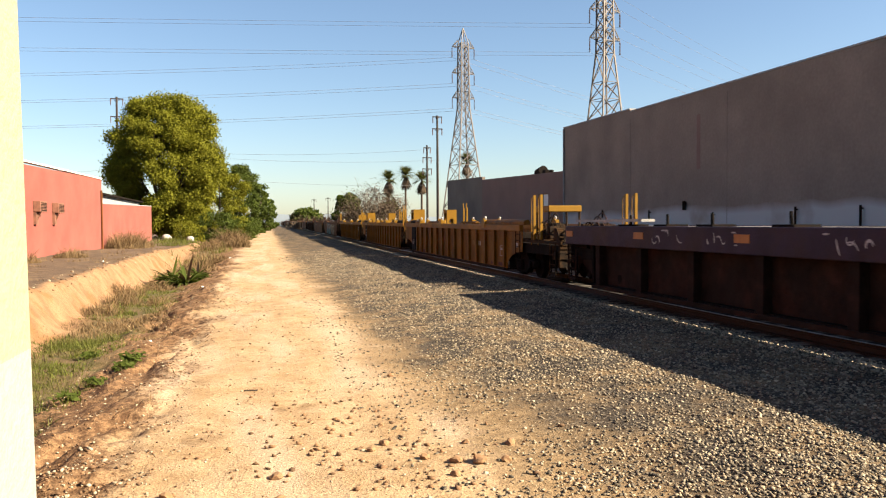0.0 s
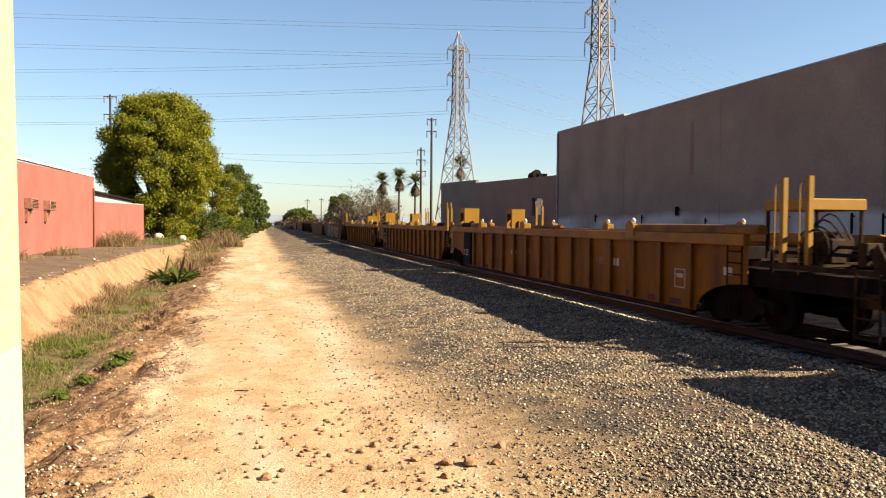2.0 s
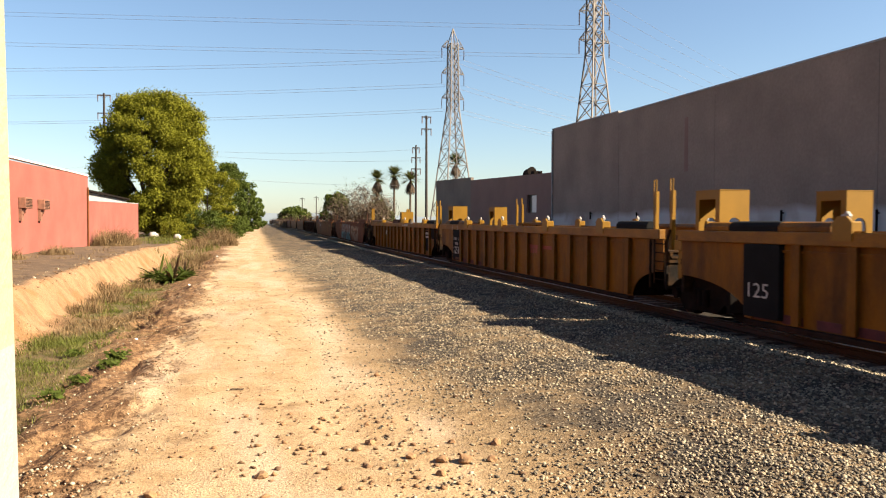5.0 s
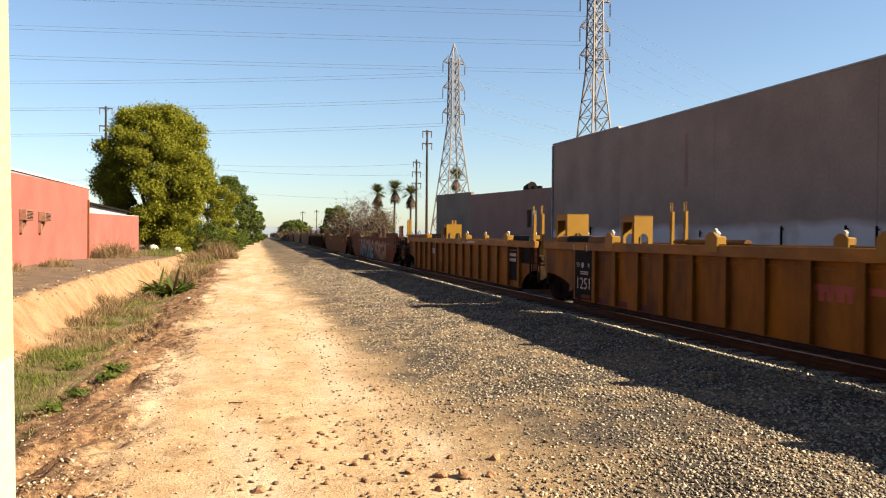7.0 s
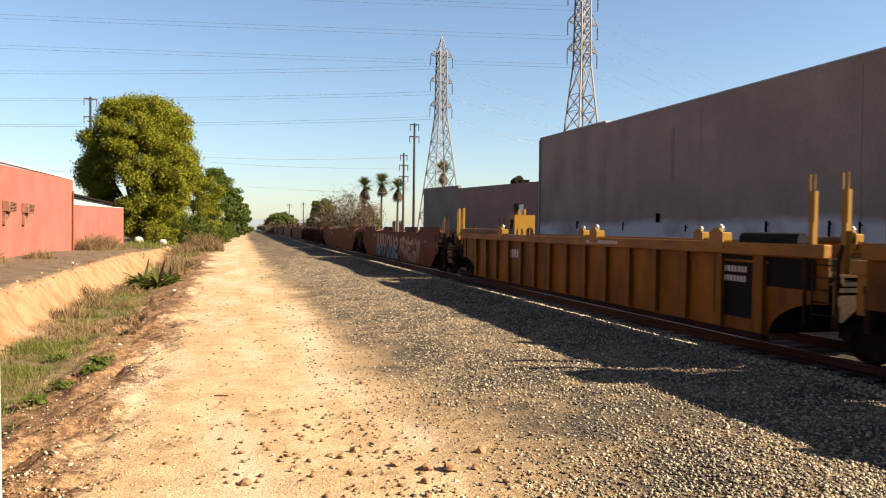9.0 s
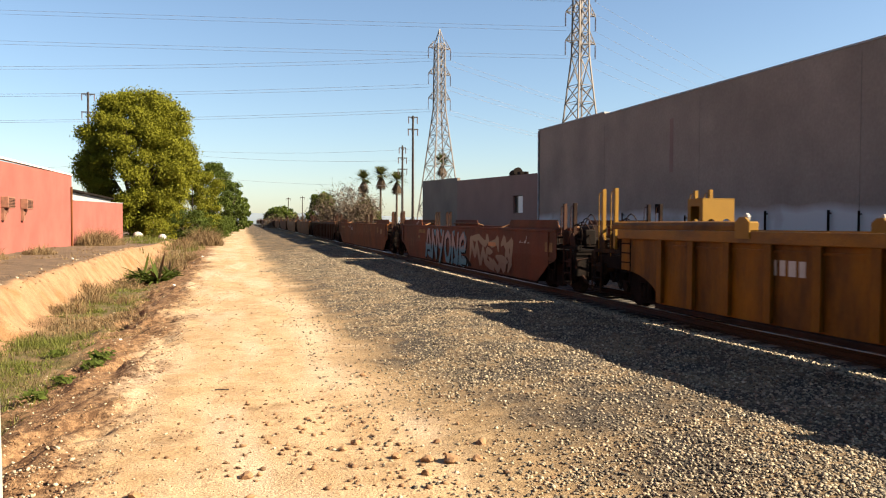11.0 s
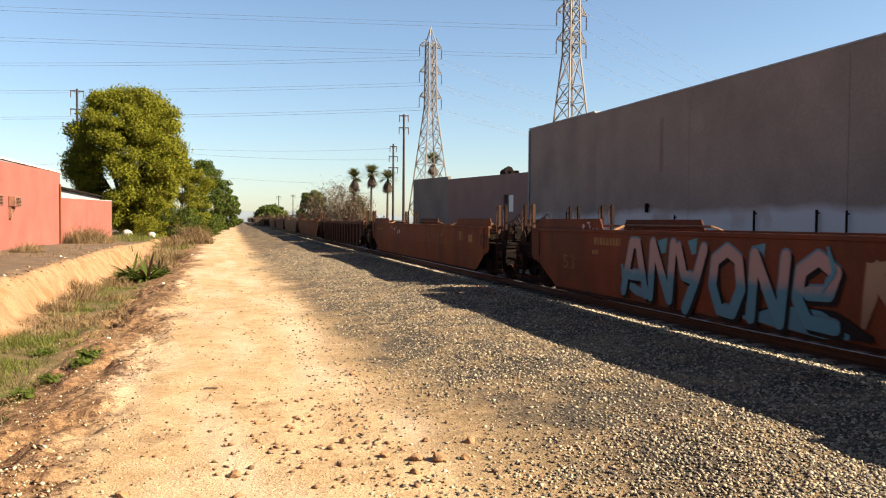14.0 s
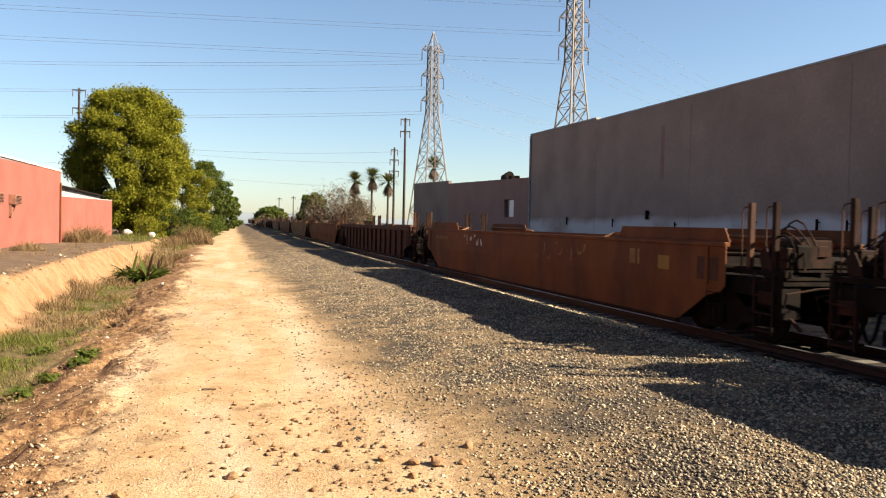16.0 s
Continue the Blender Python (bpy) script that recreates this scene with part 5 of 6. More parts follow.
def red_yard_wall():
    b = empty("yard_wall", -10.4, 58.6, 0.4, label="lower red stucco yard wall", category="wall")
    bm = bm_()
    prism(bm, [(0, 0), (0, 3.4), (26.2, 3.85), (26.2, 0)], "x", -0.25, 0.0)
    part("wall_panel", bm, RED, b)
    bm = bm_()
    prism(bm, [(0, 3.4), (0, 3.47), (26.2, 3.92), (26.2, 3.85)], "x", -0.28, 0.03)
    part("coping", bm, COPING, b)
    return b


red_yard_wall()


# ---- towers, poles, wires ----
def lattice_tower(x, y, top, arms, span, base, yaw):
    """A four-legged lattice pylon with three pairs of arms."""
    t = empty("transmission_tower", x, y, 0, label="tall galvanised lattice transmission tower", category="pylon", group="transmission towers")
    t.rotation_euler = (0, 0, radians(yaw))
    waist = arms[0] - 2.0

    def half(z):
        return base + (0.9 - base) * z / waist if z < waist else 0.9 + (0.75 - 0.9) * (z - waist) / (arms[-1] + 1 - waist)

    head = arms[-1] + 0.8
    levels = [0, 5.5, 10, 13.8, 17, 19.8, 22.2]
    levels = [z for z in levels if z < waist - 0.5] + [waist]
    z = waist
    while z + 1.7 < head:
        z += 1.7
        levels.append(z)
    levels.append(head)
    for sx, sy in ((-1, -1), (1, -1), (1, 1), (-1, 1)):
        bm = bm_()
        for a, b in zip(levels, levels[1:]):
            rod(bm, (sx * half(a), sy * half(a), a), (sx * half(b), sy * half(b), b), 0.13, n=4)
        rod(bm, (sx * half(head), sy * half(head), head), (0, 0, top), 0.09, n=4)
        part("leg", bm, GALV, t)
    bm = bm_()
    for a, b in zip(levels, levels[1:]):
        ha, hb = half(a), half(b)
        for p, q in (((-1, -1), (1, -1)), ((1, -1), (1, 1)), ((1, 1), (-1, 1)), ((-1, 1), (-1, -1))):
            rod(bm, (p[0] * ha, p[1] * ha, a), (q[0] * hb, q[1] * hb, b), 0.07, n=4)
            rod(bm, (q[0] * ha, q[1] * ha, a), (p[0] * hb, p[1] * hb, b), 0.07, n=4)
            rod(bm, (p[0] * hb, p[1] * hb, b), (q[0] * hb, q[1] * hb, b), 0.055, n=4)
    part("bracing", bm, GALV, t)
    for az in arms:
        for s in (-1, 1):
            bm = bm_()
            h = half(az)
            tip = (s * span, 0, az)
            for sy in (-1, 1):
                rod(bm, (s * h, sy * h, az), tip, 0.07, n=4)
                rod(bm, (s * h, sy * h, az + 1.6), tip, 0.07, n=4)
                for k in (0.35, 0.68):
                    c = Vector((s * h, sy * h, az)).lerp(Vector(tip), k)
                    d = Vector((s * h, sy * h, az + 1.6)).lerp(Vector(tip), k)
                    rod(bm, c, d, 0.045, n=4)
            arm = part("crossarm", bm, GALV, t)
            bm = bm_()
            rod(bm, (s * span, 0, az), (s * span, 0, az - 0.3), 0.05, n=6)
            for i in range(9):
                rod(bm, (s * span, 0, az - 0.3 - i * 0.2), (s * span, 0, az - 0.42 - i * 0.2), 0.13, 0.07, n=8)
            part("insulator", bm, INSUL, arm)
    return t


lattice_tower(39.5, 150, 40.4, (26.8, 31.6, 36.6), 2.45, 3.55, 14)
lattice_tower(48.5, 105, 41.0, (28.4, 32.4, 36.6), 2.7, 3.2, 14)


def wire(points, sag, r=0.03, label="bare overhead wire between towers"):
    bm = bm_()
    k = 24
    for p, q in zip(points, points[1:]):
        p, q = Vector(p), Vector(q)
        tube(bm, [p.lerp(q, i / k) - Vector((0, 0, sag * 4 * i / k * (1 - i / k))) for i in range(k + 1)], r * 1.15, 4)
    return tagged(part("power_line", bm, WIRE), label, "power line", "overhead wires")


c14, s14 = math.cos(radians(14)), math.sin(radians(14))
for (tx, ty, arms, span, r) in ((39.5, 150, (26.8, 31.6, 36.6), 2.45, 0.020), (48.5, 105, (28.4, 32.4, 36.6), 2.7, 0.015)):
    for az in arms:
        for s in (-1, 1):
            end = Vector((tx + s * span * c14, ty + s * span * s14, az - 2.1))
            back = ty > 120
            left = end + Vector((-260, 40, -1 if back else 2))
            right = end + Vector((230, 180, 6))
            wire([left, end], 4.0 if back else 0.9, r)
            wire([end, right], 5.0, r)


def utility_pole(x, y, height, arms, label):
    p = empty("utility_pole", x, y, 0, label=label, category="utility pole", group="utility poles")
    bm = bm_()
    rod(bm, (0, 0, 0), (0, 0, height), 0.22, 0.14, n=10)
    part("pole", bm, WOOD, p)
    for z, half in arms:
        bm = bm_()
        box(bm, -half, -0.07, z - 0.07, half, 0.07, z + 0.07)
        rod(bm, (-half * 0.5, 0, z), (0, 0, z - 0.5), 0.03, n=4)
        rod(bm, (half * 0.5, 0, z), (0, 0, z - 0.5), 0.03, n=4)
        a = part("crossarm", bm, WOOD, p)
        for x in (-half * 0.9, half * 0.9):
            bm = bm_()
            rod(bm, (x, 0, z - 0.07), (x, 0, z - 0.9), 0.07, n=6)
            part("insulator", bm, INSUL, a)
    return p


utility_pole(25.1, 110, 17.7, ((17.5, 0.7), (15.8, 0.75)), "tall dark wooden pole with short crossarms")
utility_pole(26.8, 125, 15.0, ((14.6, 0.6), (13.0, 0.75), (11.2, 0.8)), "dark wooden pole with three crossarms")
utility_pole(20.9, 300, 12.3, ((11.9, 0.9),), "far wooden pole beside the line")
utility_pole(26.1, 300, 12.9, ((12.4, 0.9),), "far wooden pole behind the scrub")
utility_pole(-19.1, 120, 20.6, ((20.3, 0.9), (17.8, 0.9)), "tall dark wooden pole behind the tree")


for x0, z0, x1, z1, y0, y1 in ((-19.1, 17.4, 25.1, 17.0, 120, 110), (-18.5, 17.2, 25.5, 15.4, 120, 110), (-19.5, 14.6, 26.8, 12.6, 120, 125), (-90, 11.0, -19.1, 14.5, 130, 120)):
    wire([(x0, y0, z0 - 4), (x1, y1, z1 - 4)], 0.9, 0.012, "thin sagging wire between wooden poles")


def yard_shed():
    b = empty("yard_shed", -14.0, 70, 0.3, label="dark-roofed shed behind the yard wall", category="shed")
    bm = bm_()
    box(bm, -4, -9, 0, 2.6, 14, 4.3)
    part("shed_wall", bm, COPING, b)
    bm = bm_()
    prism(bm, [(-4.4, 4.3), (-4.4, 4.8), (2.9, 4.45), (2.9, 4.3)], "y", -9.4, 14.4)
    part("shed_roof", bm, GRIME, b, "dark low-pitched roof")
    bm = bm_()
    box(bm, 0.4, -9.2, 4.5, 1.5, -7.6, 5.6)
    part("roof_box", bm, WOOD, b)


yard_shed()


def far_hills():
    verts, faces = [], []
    k = 90
    for i in range(k + 1):
        x = -2500 + 5600 * i / k
        h = 42 + 26 * noise.noise((x * 0.0021, 0.3, 5.0)) + 12 * noise.noise((x * 0.008, 1.3, 2.0))
        verts += [(x, 2900, -5), (x, 2900, h), (x, 3400, h * 0.6)]
        if i:
            a = 3 * i
            faces += [(a - 3, a, a + 1, a - 2), (a - 2, a + 1, a + 2, a - 1)]
    tagged(new("backdrop_hills", raw("backdrop_hills", verts, faces, HAZE, True)), "low hazy blue hills on the horizon", "hills", kind="structure")


HAZE = mat("hazy_hillside", (0.1218, 0.1433, 0.1684), 1.0, vary=0.06, scale=0.01, fine=0.05, bump=0)
far_hills()


# ---- plants ----
def leaf_cloud(rng, clumps, per, size, squash=0.8):
    """Many small leaf faces gathered in uneven clumps. clumps: centre and radius."""
    verts, faces = [], []
    for (cx, cy, cz, r) in clumps:
        k = int(per * r * r)
        d = rng.normal(size=(k, 3))
        d /= np.linalg.norm(d, axis=1)[:, None]
        rad = r * (0.25 + 0.65 * rng.random(k) ** 0.7 + 0.37 * np.abs(rng.normal(size=k)))
        pos = d * rad[:, None] * np.array([1, 1, squash]) + np.array([cx, cy, cz])
        a = rng.normal(size=(k, 3))
        a /= np.linalg.norm(a, axis=1)[:, None]
        b = np.cross(a, d + 0.4 * rng.normal(size=(k, 3)))
        b /= np.linalg.norm(b, axis=1)[:, None] + 1e-9
        s = size * (0.6 + 0.8 * rng.random(k))
        i0 = len(verts)
        quad = np.stack([pos - a * s[:, None], pos - b * s[:, None] * 0.5, pos + a * s[:, None], pos + b * s[:, None] * 0.5], 1).reshape(-1, 3)
        verts.extend(quad.tolist())
        faces.extend([(i0 + 4 * j, i0 + 4 * j + 1, i0 + 4 * j + 2, i0 + 4 * j + 3) for j in range(k)])
    return verts, faces


def broadleaf(x, y, z, height, width, clear, leaf, seed, n=60, per=190, size=0.22, label="", low=0.4, foot=0.6, lean=0.0):
    """Trunk, limbs and a crown of leaf clumps, widest at the share low of its height."""
    rng = np.random.default_rng(seed)
    t = empty("tree", x, y, z, label=label, category="tree")
    bm = bm_()
    rod(bm, (0, 0, -0.3), (0.15, 0, clear + 0.5), width * 0.035, width * 0.024, n=10, cap=False)
    clumps = []
    lobes = max(7, n // 9) if n > 300 else max(9, n // 5)
    for i in range(lobes):
        # lobes of foliage over the crown, each a heap of smaller clumps
        a = i * 2.399963 + rng.random() * 0.6
        h = 0.03 + 0.93 * ((i + rng.random()) / lobes)
        prof = (foot + (1 - foot) * h / low) if h < low else math.sqrt(max(0.03, 1 - ((h - low) / (1.03 - low)) ** 2.0))
        prof *= 1 + 0.22 * noise.noise((math.cos(a) * 1.4 + seed, math.sin(a) * 1.4, h * 2.4))
        big = width * (0.075 + 0.055 * rng.random()) * (1 if n > 300 else 1.3)
        rr = max(0.0, width / 2 * prof - big * 0.75) * (0.62 + 0.38 * rng.random() ** 0.5)
        zc = min(clear + (height - clear) * h, height - big * 0.7)
        for k in range(max(4, n // lobes)):
            d = Vector(rng.normal(size=3)).normalized() * big * (0.45 + 0.5 * rng.random())
            r = big * (0.36 + 0.28 * rng.random())
            z_ = max(zc + d.z * 0.85, clear + r * 0.4)
            clumps.append((rr * math.cos(a) + d.x + lean * z_, rr * math.sin(a) + d.y, z_, r))
    for c in clumps[::9]:
        mid = (c[0] * 0.35, c[1] * 0.35, clear + (c[2] - clear) * 0.45)
        rod(bm, (0.1, 0, clear * 0.85), mid, width * 0.007, width * 0.005, n=5, cap=False)
        rod(bm, mid, c[:3], width * 0.004, 0.02, n=5, cap=False)
    part("trunk", bm, BARK, t)
    v, f = leaf_cloud(rng, clumps, per, size)
    crown = new("crown", raw("crown", v, f, leaf))
    crown.parent = t
    return t


broadleaf(-9.9, 93, 0.3, 16.1, 13.8, 1.0, LEAF, 4, n=900, per=400, size=0.13, low=0.42, foot=0.5, label="large bright green leafy tree beyond the red wall")
broadleaf(-4.2, 99, 0.2, 8.9, 7.8, 0.2, LEAF, 5, n=170, per=650, size=0.10, label="yellowish green tree beside the larger one")
broadleaf(-2.4, 128, 0.2, 11.3, 8.0, 0.0, DARKLEAF, 6, n=160, per=420, size=0.16, label="dark green tree beside the path")
broadleaf(-0.4, 152, 0.2, 10.0, 8.0, 0.0, DARKLEAF, 7, n=110, per=180, size=0.25, label="dark green tree further along the path")
broadleaf(1.4, 185, 0.2, 8.4, 7.0, 0.0, DARKLEAF, 8, n=120, per=300, size=0.3, label="dark green tree near the end of the path")
broadleaf(16.6, 150, 0.2, 7.8, 6.4, 0.0, DARKLEAF, 9, n=160, per=420, size=0.25, label="dark green tree behind the train")
broadleaf(28.0, 170, 0.2, 7.0, 7.0, 0.0, DARKLEAF, 10, n=130, per=420, size=0.28, label="low dark green tree behind the train")
broadleaf(17.5, 290, 0.2, 7.5, 14.0, 0.0, DARKLEAF, 12, n=160, per=160, size=0.5, label="broad green tree far behind the train")
broadleaf(-3.9, 86, 0.15, 3.6, 5.2, 0.0, DARKLEAF, 13, n=110, per=420, size=0.10, label="dense dark green bush beside the path")
broadleaf(-2.2, 97, 0.15, 3.0, 4.4, 0.0, DARKLEAF, 14, n=90, per=420, size=0.10, label="low dark green bush beside the path")
broadleaf(-6.6, 82, 0.25, 2.4, 4.0, 0.0, LEAF, 15, n=90, per=420, size=0.09, label="light green bush under the tree")
broadleaf(-7.6, 90.5, 0.3, 2.2, 3.0, 0.0, DARKLEAF, 16, n=70, per=420, size=0.10, label="dark green shrub round the foot of the tree")
broadleaf(-5.4, 86.0, 0.2, 1.7, 3.6, 0.0, DARKLEAF, 17, n=110, per=420, size=0.10, label="dense green shrub between tree and path")
broadleaf(-1.5, 108, 0.15, 3.4, 4.6, 0.0, DARKLEAF, 18, n=80, per=420, size=0.11, label="round green bush beside the path")


def palm(x, y, height, seed, label="tall fan palm with a skirt of dry fronds"):
    rng = np.random.default_rng(seed)
    p = empty("palm_tree", x, y, 0, label=label, category="palm tree", group="palm trees")
    bm = bm_()
    rod(bm, (0, 0, 0), (0.1, 0, height - 1.2), 0.32, 0.2, n=8, cap=False)
    part("trunk", bm, BARK, p)
    for name, material, lo, hi, k, ln in (("crown", PALMLEAF, -0.35, 1.35, 70, 3.0), ("dry_skirt", DRYLEAF, -1.5, -0.95, 60, 2.9)):
        verts, faces = [], []
        for i in range(k):
            a, e = rng.random() * math.tau, lo + (hi - lo) * rng.random()
            d = Vector((math.cos(a) * math.cos(e), math.sin(a) * math.cos(e), math.sin(e)))
            s = Vector((-math.sin(a), math.cos(a), 0))
            o = Vector((0.1, 0, height - 1.3 - (0.5 if name == "dry_skirt" else 0) * rng.random()))
            stem = o + d * ln * 0.45
            tip = o + d * ln - Vector((0, 0, 0.35))
            for q in range(-3, 4):
                i0 = len(verts)
                e1 = stem.lerp(tip, 0.95) + s * q * 0.26 - Vector((0, 0, 0.03 * q * q))
                verts += [o, stem + s * (q * 0.08 - 0.06), e1, stem + s * (q * 0.08 + 0.06)]
                faces.append((i0, i0 + 1, i0 + 2, i0 + 3))
        c = new(name, raw(name, verts, faces, material))
        c.parent = p


palm(33.4, 180, 15.0, 1)
palm(30.2, 185, 14.3, 2)
palm(37.2, 180, 13.9, 3)
palm(47.5, 178, 18.0, 4)
palm(38.5, 235, 12.0, 5)


def twiggy(x, y, height, width, seed, n=110, label="bare brown leafless shrub behind the train"):
    rng = np.random.default_rng(seed)
    t = empty("bare_tree", x, y, 0, label=label, category="bare tree")
    bm = bm_()
    verts, faces = [], []
    for i in range(n):
        a = rng.random() * math.tau
        r = width / 2 * math.sqrt(rng.random())
        top = Vector((r * math.cos(a), r * math.sin(a), height * (0.12 + 0.88 * rng.random() * (1 - 0.45 * (2 * r / width)))))
        if i < 26:
            rod(bm, (0, 0, 0), top, 0.09, 0.02, n=5, cap=False)
        for q in range(60):
            c = top + Vector(rng.normal(size=3) * (0.9, 0.9, 0.8))
            d = Vector(rng.normal(size=3)).normalized() * 0.38
            w = Vector(rng.normal(size=3)).normalized() * 0.05
            i0 = len(verts)
            verts += [c - d - w, c - d + w, c + d]
            faces.append((i0, i0 + 1, i0 + 2))
    part("limbs", bm, BARK, t)
    c = new("brushwood", raw("brushwood", verts, faces, DRYLEAF))
    c.parent = t


twiggy(19.8, 140, 9.5, 11.0, 1, 190)
twiggy(13.5, 190, 4.5, 13.0, 2, 110, "low dry brown scrub behind the train")


def blades(name, spots, material, label, category):
    """Grass and brush as thin leaning blades. spots: x, y, radius, count, height, spread."""
    rng = np.random.default_rng(len(spots) + 17)
    verts, faces = [], []
    for (x, y, r, k, h, spread) in spots:
        for i in range(int(k)):
            a, q = rng.random() * math.tau, r * math.sqrt(rng.random())
            px, py = x + q * math.cos(a), y + q * math.sin(a)
            pz = ground_height(px, py) - 0.02
            hh = h * (0.2 + 1.1 * rng.random() ** 1.5) * (1.15 - 0.85 * (q / r) ** 2)
            d = rng.random() * math.tau
            lx, ly = math.cos(d) * hh * spread * rng.random(), math.sin(d) * hh * spread * rng.random()
            w = 0.003 + 0.003 * rng.random() + 0.00018 * y
            e = rng.random() * math.tau
            wx, wy = w * math.cos(e), w * math.sin(e)
            i0 = len(verts)
            verts += [(px - wx, py - wy, pz), (px + wx, py + wy, pz), (px + wx * 0.7 + lx * 0.45, py + wy * 0.7 + ly * 0.45, pz + hh * 0.6), (px - wx * 0.7 + lx * 0.45, py - wy * 0.7 + ly * 0.45, pz + hh * 0.6), (px + lx, py + ly, pz + hh)]
            faces += [(i0, i0 + 1, i0 + 2, i0 + 3), (i0 + 3, i0 + 2, i0 + 4)]
    return tagged(new(name, raw(name, verts, faces, material)), label, category, kind="stuff")


def ditch_plants():
    rng = random.Random(21)
    green, straw = [], []
    for i in range(560):
        y = 8 + 42 * rng.random() ** 1.3
        u = -3.8 + rng.gauss(0, 0.62)
        if not -4.95 < u < -2.6:
            continue
        patch = noise.noise((u * 0.6, y * 0.16, 4.0))
        (green if patch > -0.22 else straw).append((u, y, 0.36, 100 if y < 25 else 50, (0.10 if y < 26 else 0.07) + 0.15 * rng.random() ** 2, 1.3))
    for i in range(70):
        y = 7 + 40 * rng.random()
        straw.append((-2.3 + rng.gauss(0, 0.45), y, 0.28, 26, 0.10, 1.6))
    for x, y, r, k, h in ((-4.3, 27.5, 0.6, 400, 0.55), (-4.5, 30, 0.6, 320, 0.5), (-3.9, 33, 0.7, 300, 0.4), (-2.4, 20.5, 0.55, 300, 0.14), (-2.7, 22.5, 0.6, 300, 0.16), (-2.2, 18.0, 0.5, 200, 0.12), (-9.2, 60, 1.6, 1500, 1.1), (-9.0, 63, 1.4, 1200, 1.0), (-8.9, 42, 0.8, 400, 0.5), (-9.6, 36, 0.8, 500, 0.5), (-2.3, 74.5, 1.5, 1700, 1.35), (-1.6, 70.0, 1.0, 900, 0.9), (-1.9, 80, 1.2, 900, 1.0), (-3.6, 66, 1.0, 700, 0.7), (-4.4, 24.5, 0.6, 420, 0.45), (-3.2, 27.0, 0.5, 300, 0.3), (-2.9, 40.5, 0.9, 600, 0.5), (-3.2, 44.5, 1.0, 700, 0.6), (-2.8, 49.5, 1.0, 700, 0.6)):
        straw.append((x, y, r, k * 1.6, h, 1.3))
    for i in range(90):
        y = 48 + 55 * rng.random()
        (straw if rng.random() < 0.6 else green).append((bend(y) - 2.4 - 2.6 * rng.random(), y, 0.8, 60, 0.5, 0.8))
    for i in range(40):
        y = 66 + 25 * rng.random()
        green.append((bend(y) - 5.5 - 4 * rng.random(), y, 0.8, 60, 0.5, 0.7))
    for i in range(60):
        y = 20 + 45 * rng.random()
        straw.append((-6.2 - 4 * rng.random() ** 2, y, 0.4, 26, 0.14, 1.2))
    blades("ditch_grass", green, GRASS, "green grass along the ditch", "grass")
    blades("dry_grass", straw, STRAW, "dry straw-coloured grass and brush", "dry grass")


ditch_plants()


def agave(x, y, size, k, seed):
    rng = random.Random(seed)
    a = empty("agave_plant", x, y, ground_height(x, y) + 0.06, label="spiky dark green palm-like plant in the ditch", category="plant")
    for i in range(k):
        bm = bm_()
        az, el = rng.random() * math.tau, rng.uniform(0.3, 0.85) if i % 22 else 1.3
        d = Vector((math.cos(az) * math.cos(el), math.sin(az) * math.cos(el), math.sin(el)))
        s = Vector((-math.sin(az), math.cos(az), 0))
        ln = size * rng.uniform(0.65, 1.1)
        prev = None
        for j in range(6):
            t = j / 5
            c = d * ln * t - Vector((0, 0, 0.5 * ln * t * t * math.cos(el)))
            w = 0.05 * size * math.sin(math.pi * (0.12 + 0.86 * t))
            row = [bm.verts.new(c - s * w), bm.verts.new(c + Vector((0, 0, -w * 0.5))), bm.verts.new(c + s * w)]
            if prev:
                bm.faces.new((prev[0], prev[1], row[1], row[0]))
                bm.faces.new((prev[1], prev[2], row[2], row[1]))
            prev = row
        part("leaf", bm, DARKLEAF if i % 5 else STRAW, a, "" if i % 5 else "withered leaf")
    return a


agave(-2.9, 34.5, 1.5, 66, 1)
agave(-3.6, 36.0, 1.35, 56, 2)
agave(-2.6, 36.6, 1.0, 36, 3)


def weed(x, y, size, k, seed):
    rng = random.Random(seed)
    w = empty("weed", x, y, ground_height(x, y), label="leafy green weed on the edge of the ditch", category="weed", group="weeds by the ditch")
    bm = bm_()
    verts, faces = [], []
    for i in range(k):
        az, r = rng.random() * math.tau, size * math.sqrt(rng.random())
        top = Vector((r * math.cos(az), r * math.sin(az), size * rng.uniform(0.3, 0.9) * (1.1 - 0.5 * r / size)))
        rod(bm, (0.3 * top.x, 0.3 * top.y, -0.02), top, 0.006, 0.003, n=4, cap=False)
        for q in range(7):
            c = top * (0.5 + 0.5 * rng.random()) + Vector((rng.gauss(0, 0.04), rng.gauss(0, 0.04), rng.gauss(0, 0.03)))
            e = Vector((rng.gauss(0, 1), rng.gauss(0, 1), rng.gauss(0, 0.5))).normalized() * 0.05
            f = e.orthogonal().normalized() * 0.022
            i0 = len(verts)
            verts += [c - e, c + f, c + e, c - f]
            faces.append((i0, i0 + 1, i0 + 2, i0 + 3))
    part("stem", bm, GRASS, w)
    lv = new("foliage", raw("foliage", verts, faces, DARKLEAF))
    lv.parent = w


for q, (x, y, size, k) in enumerate(((-2.12, 14.4, 0.20, 20), (-2.2, 13.9, 0.18, 16), (-2.45, 13.0, 0.16, 12), (-2.65, 12.0, 0.17, 12), (-3.2, 16.5, 0.15, 12), (-3.3, 34.6, 0.5, 60), (-2.5, 35.9, 0.42, 50), (-3.9, 36.4, 0.5, 60))):
    weed(x, y, size, k, q)


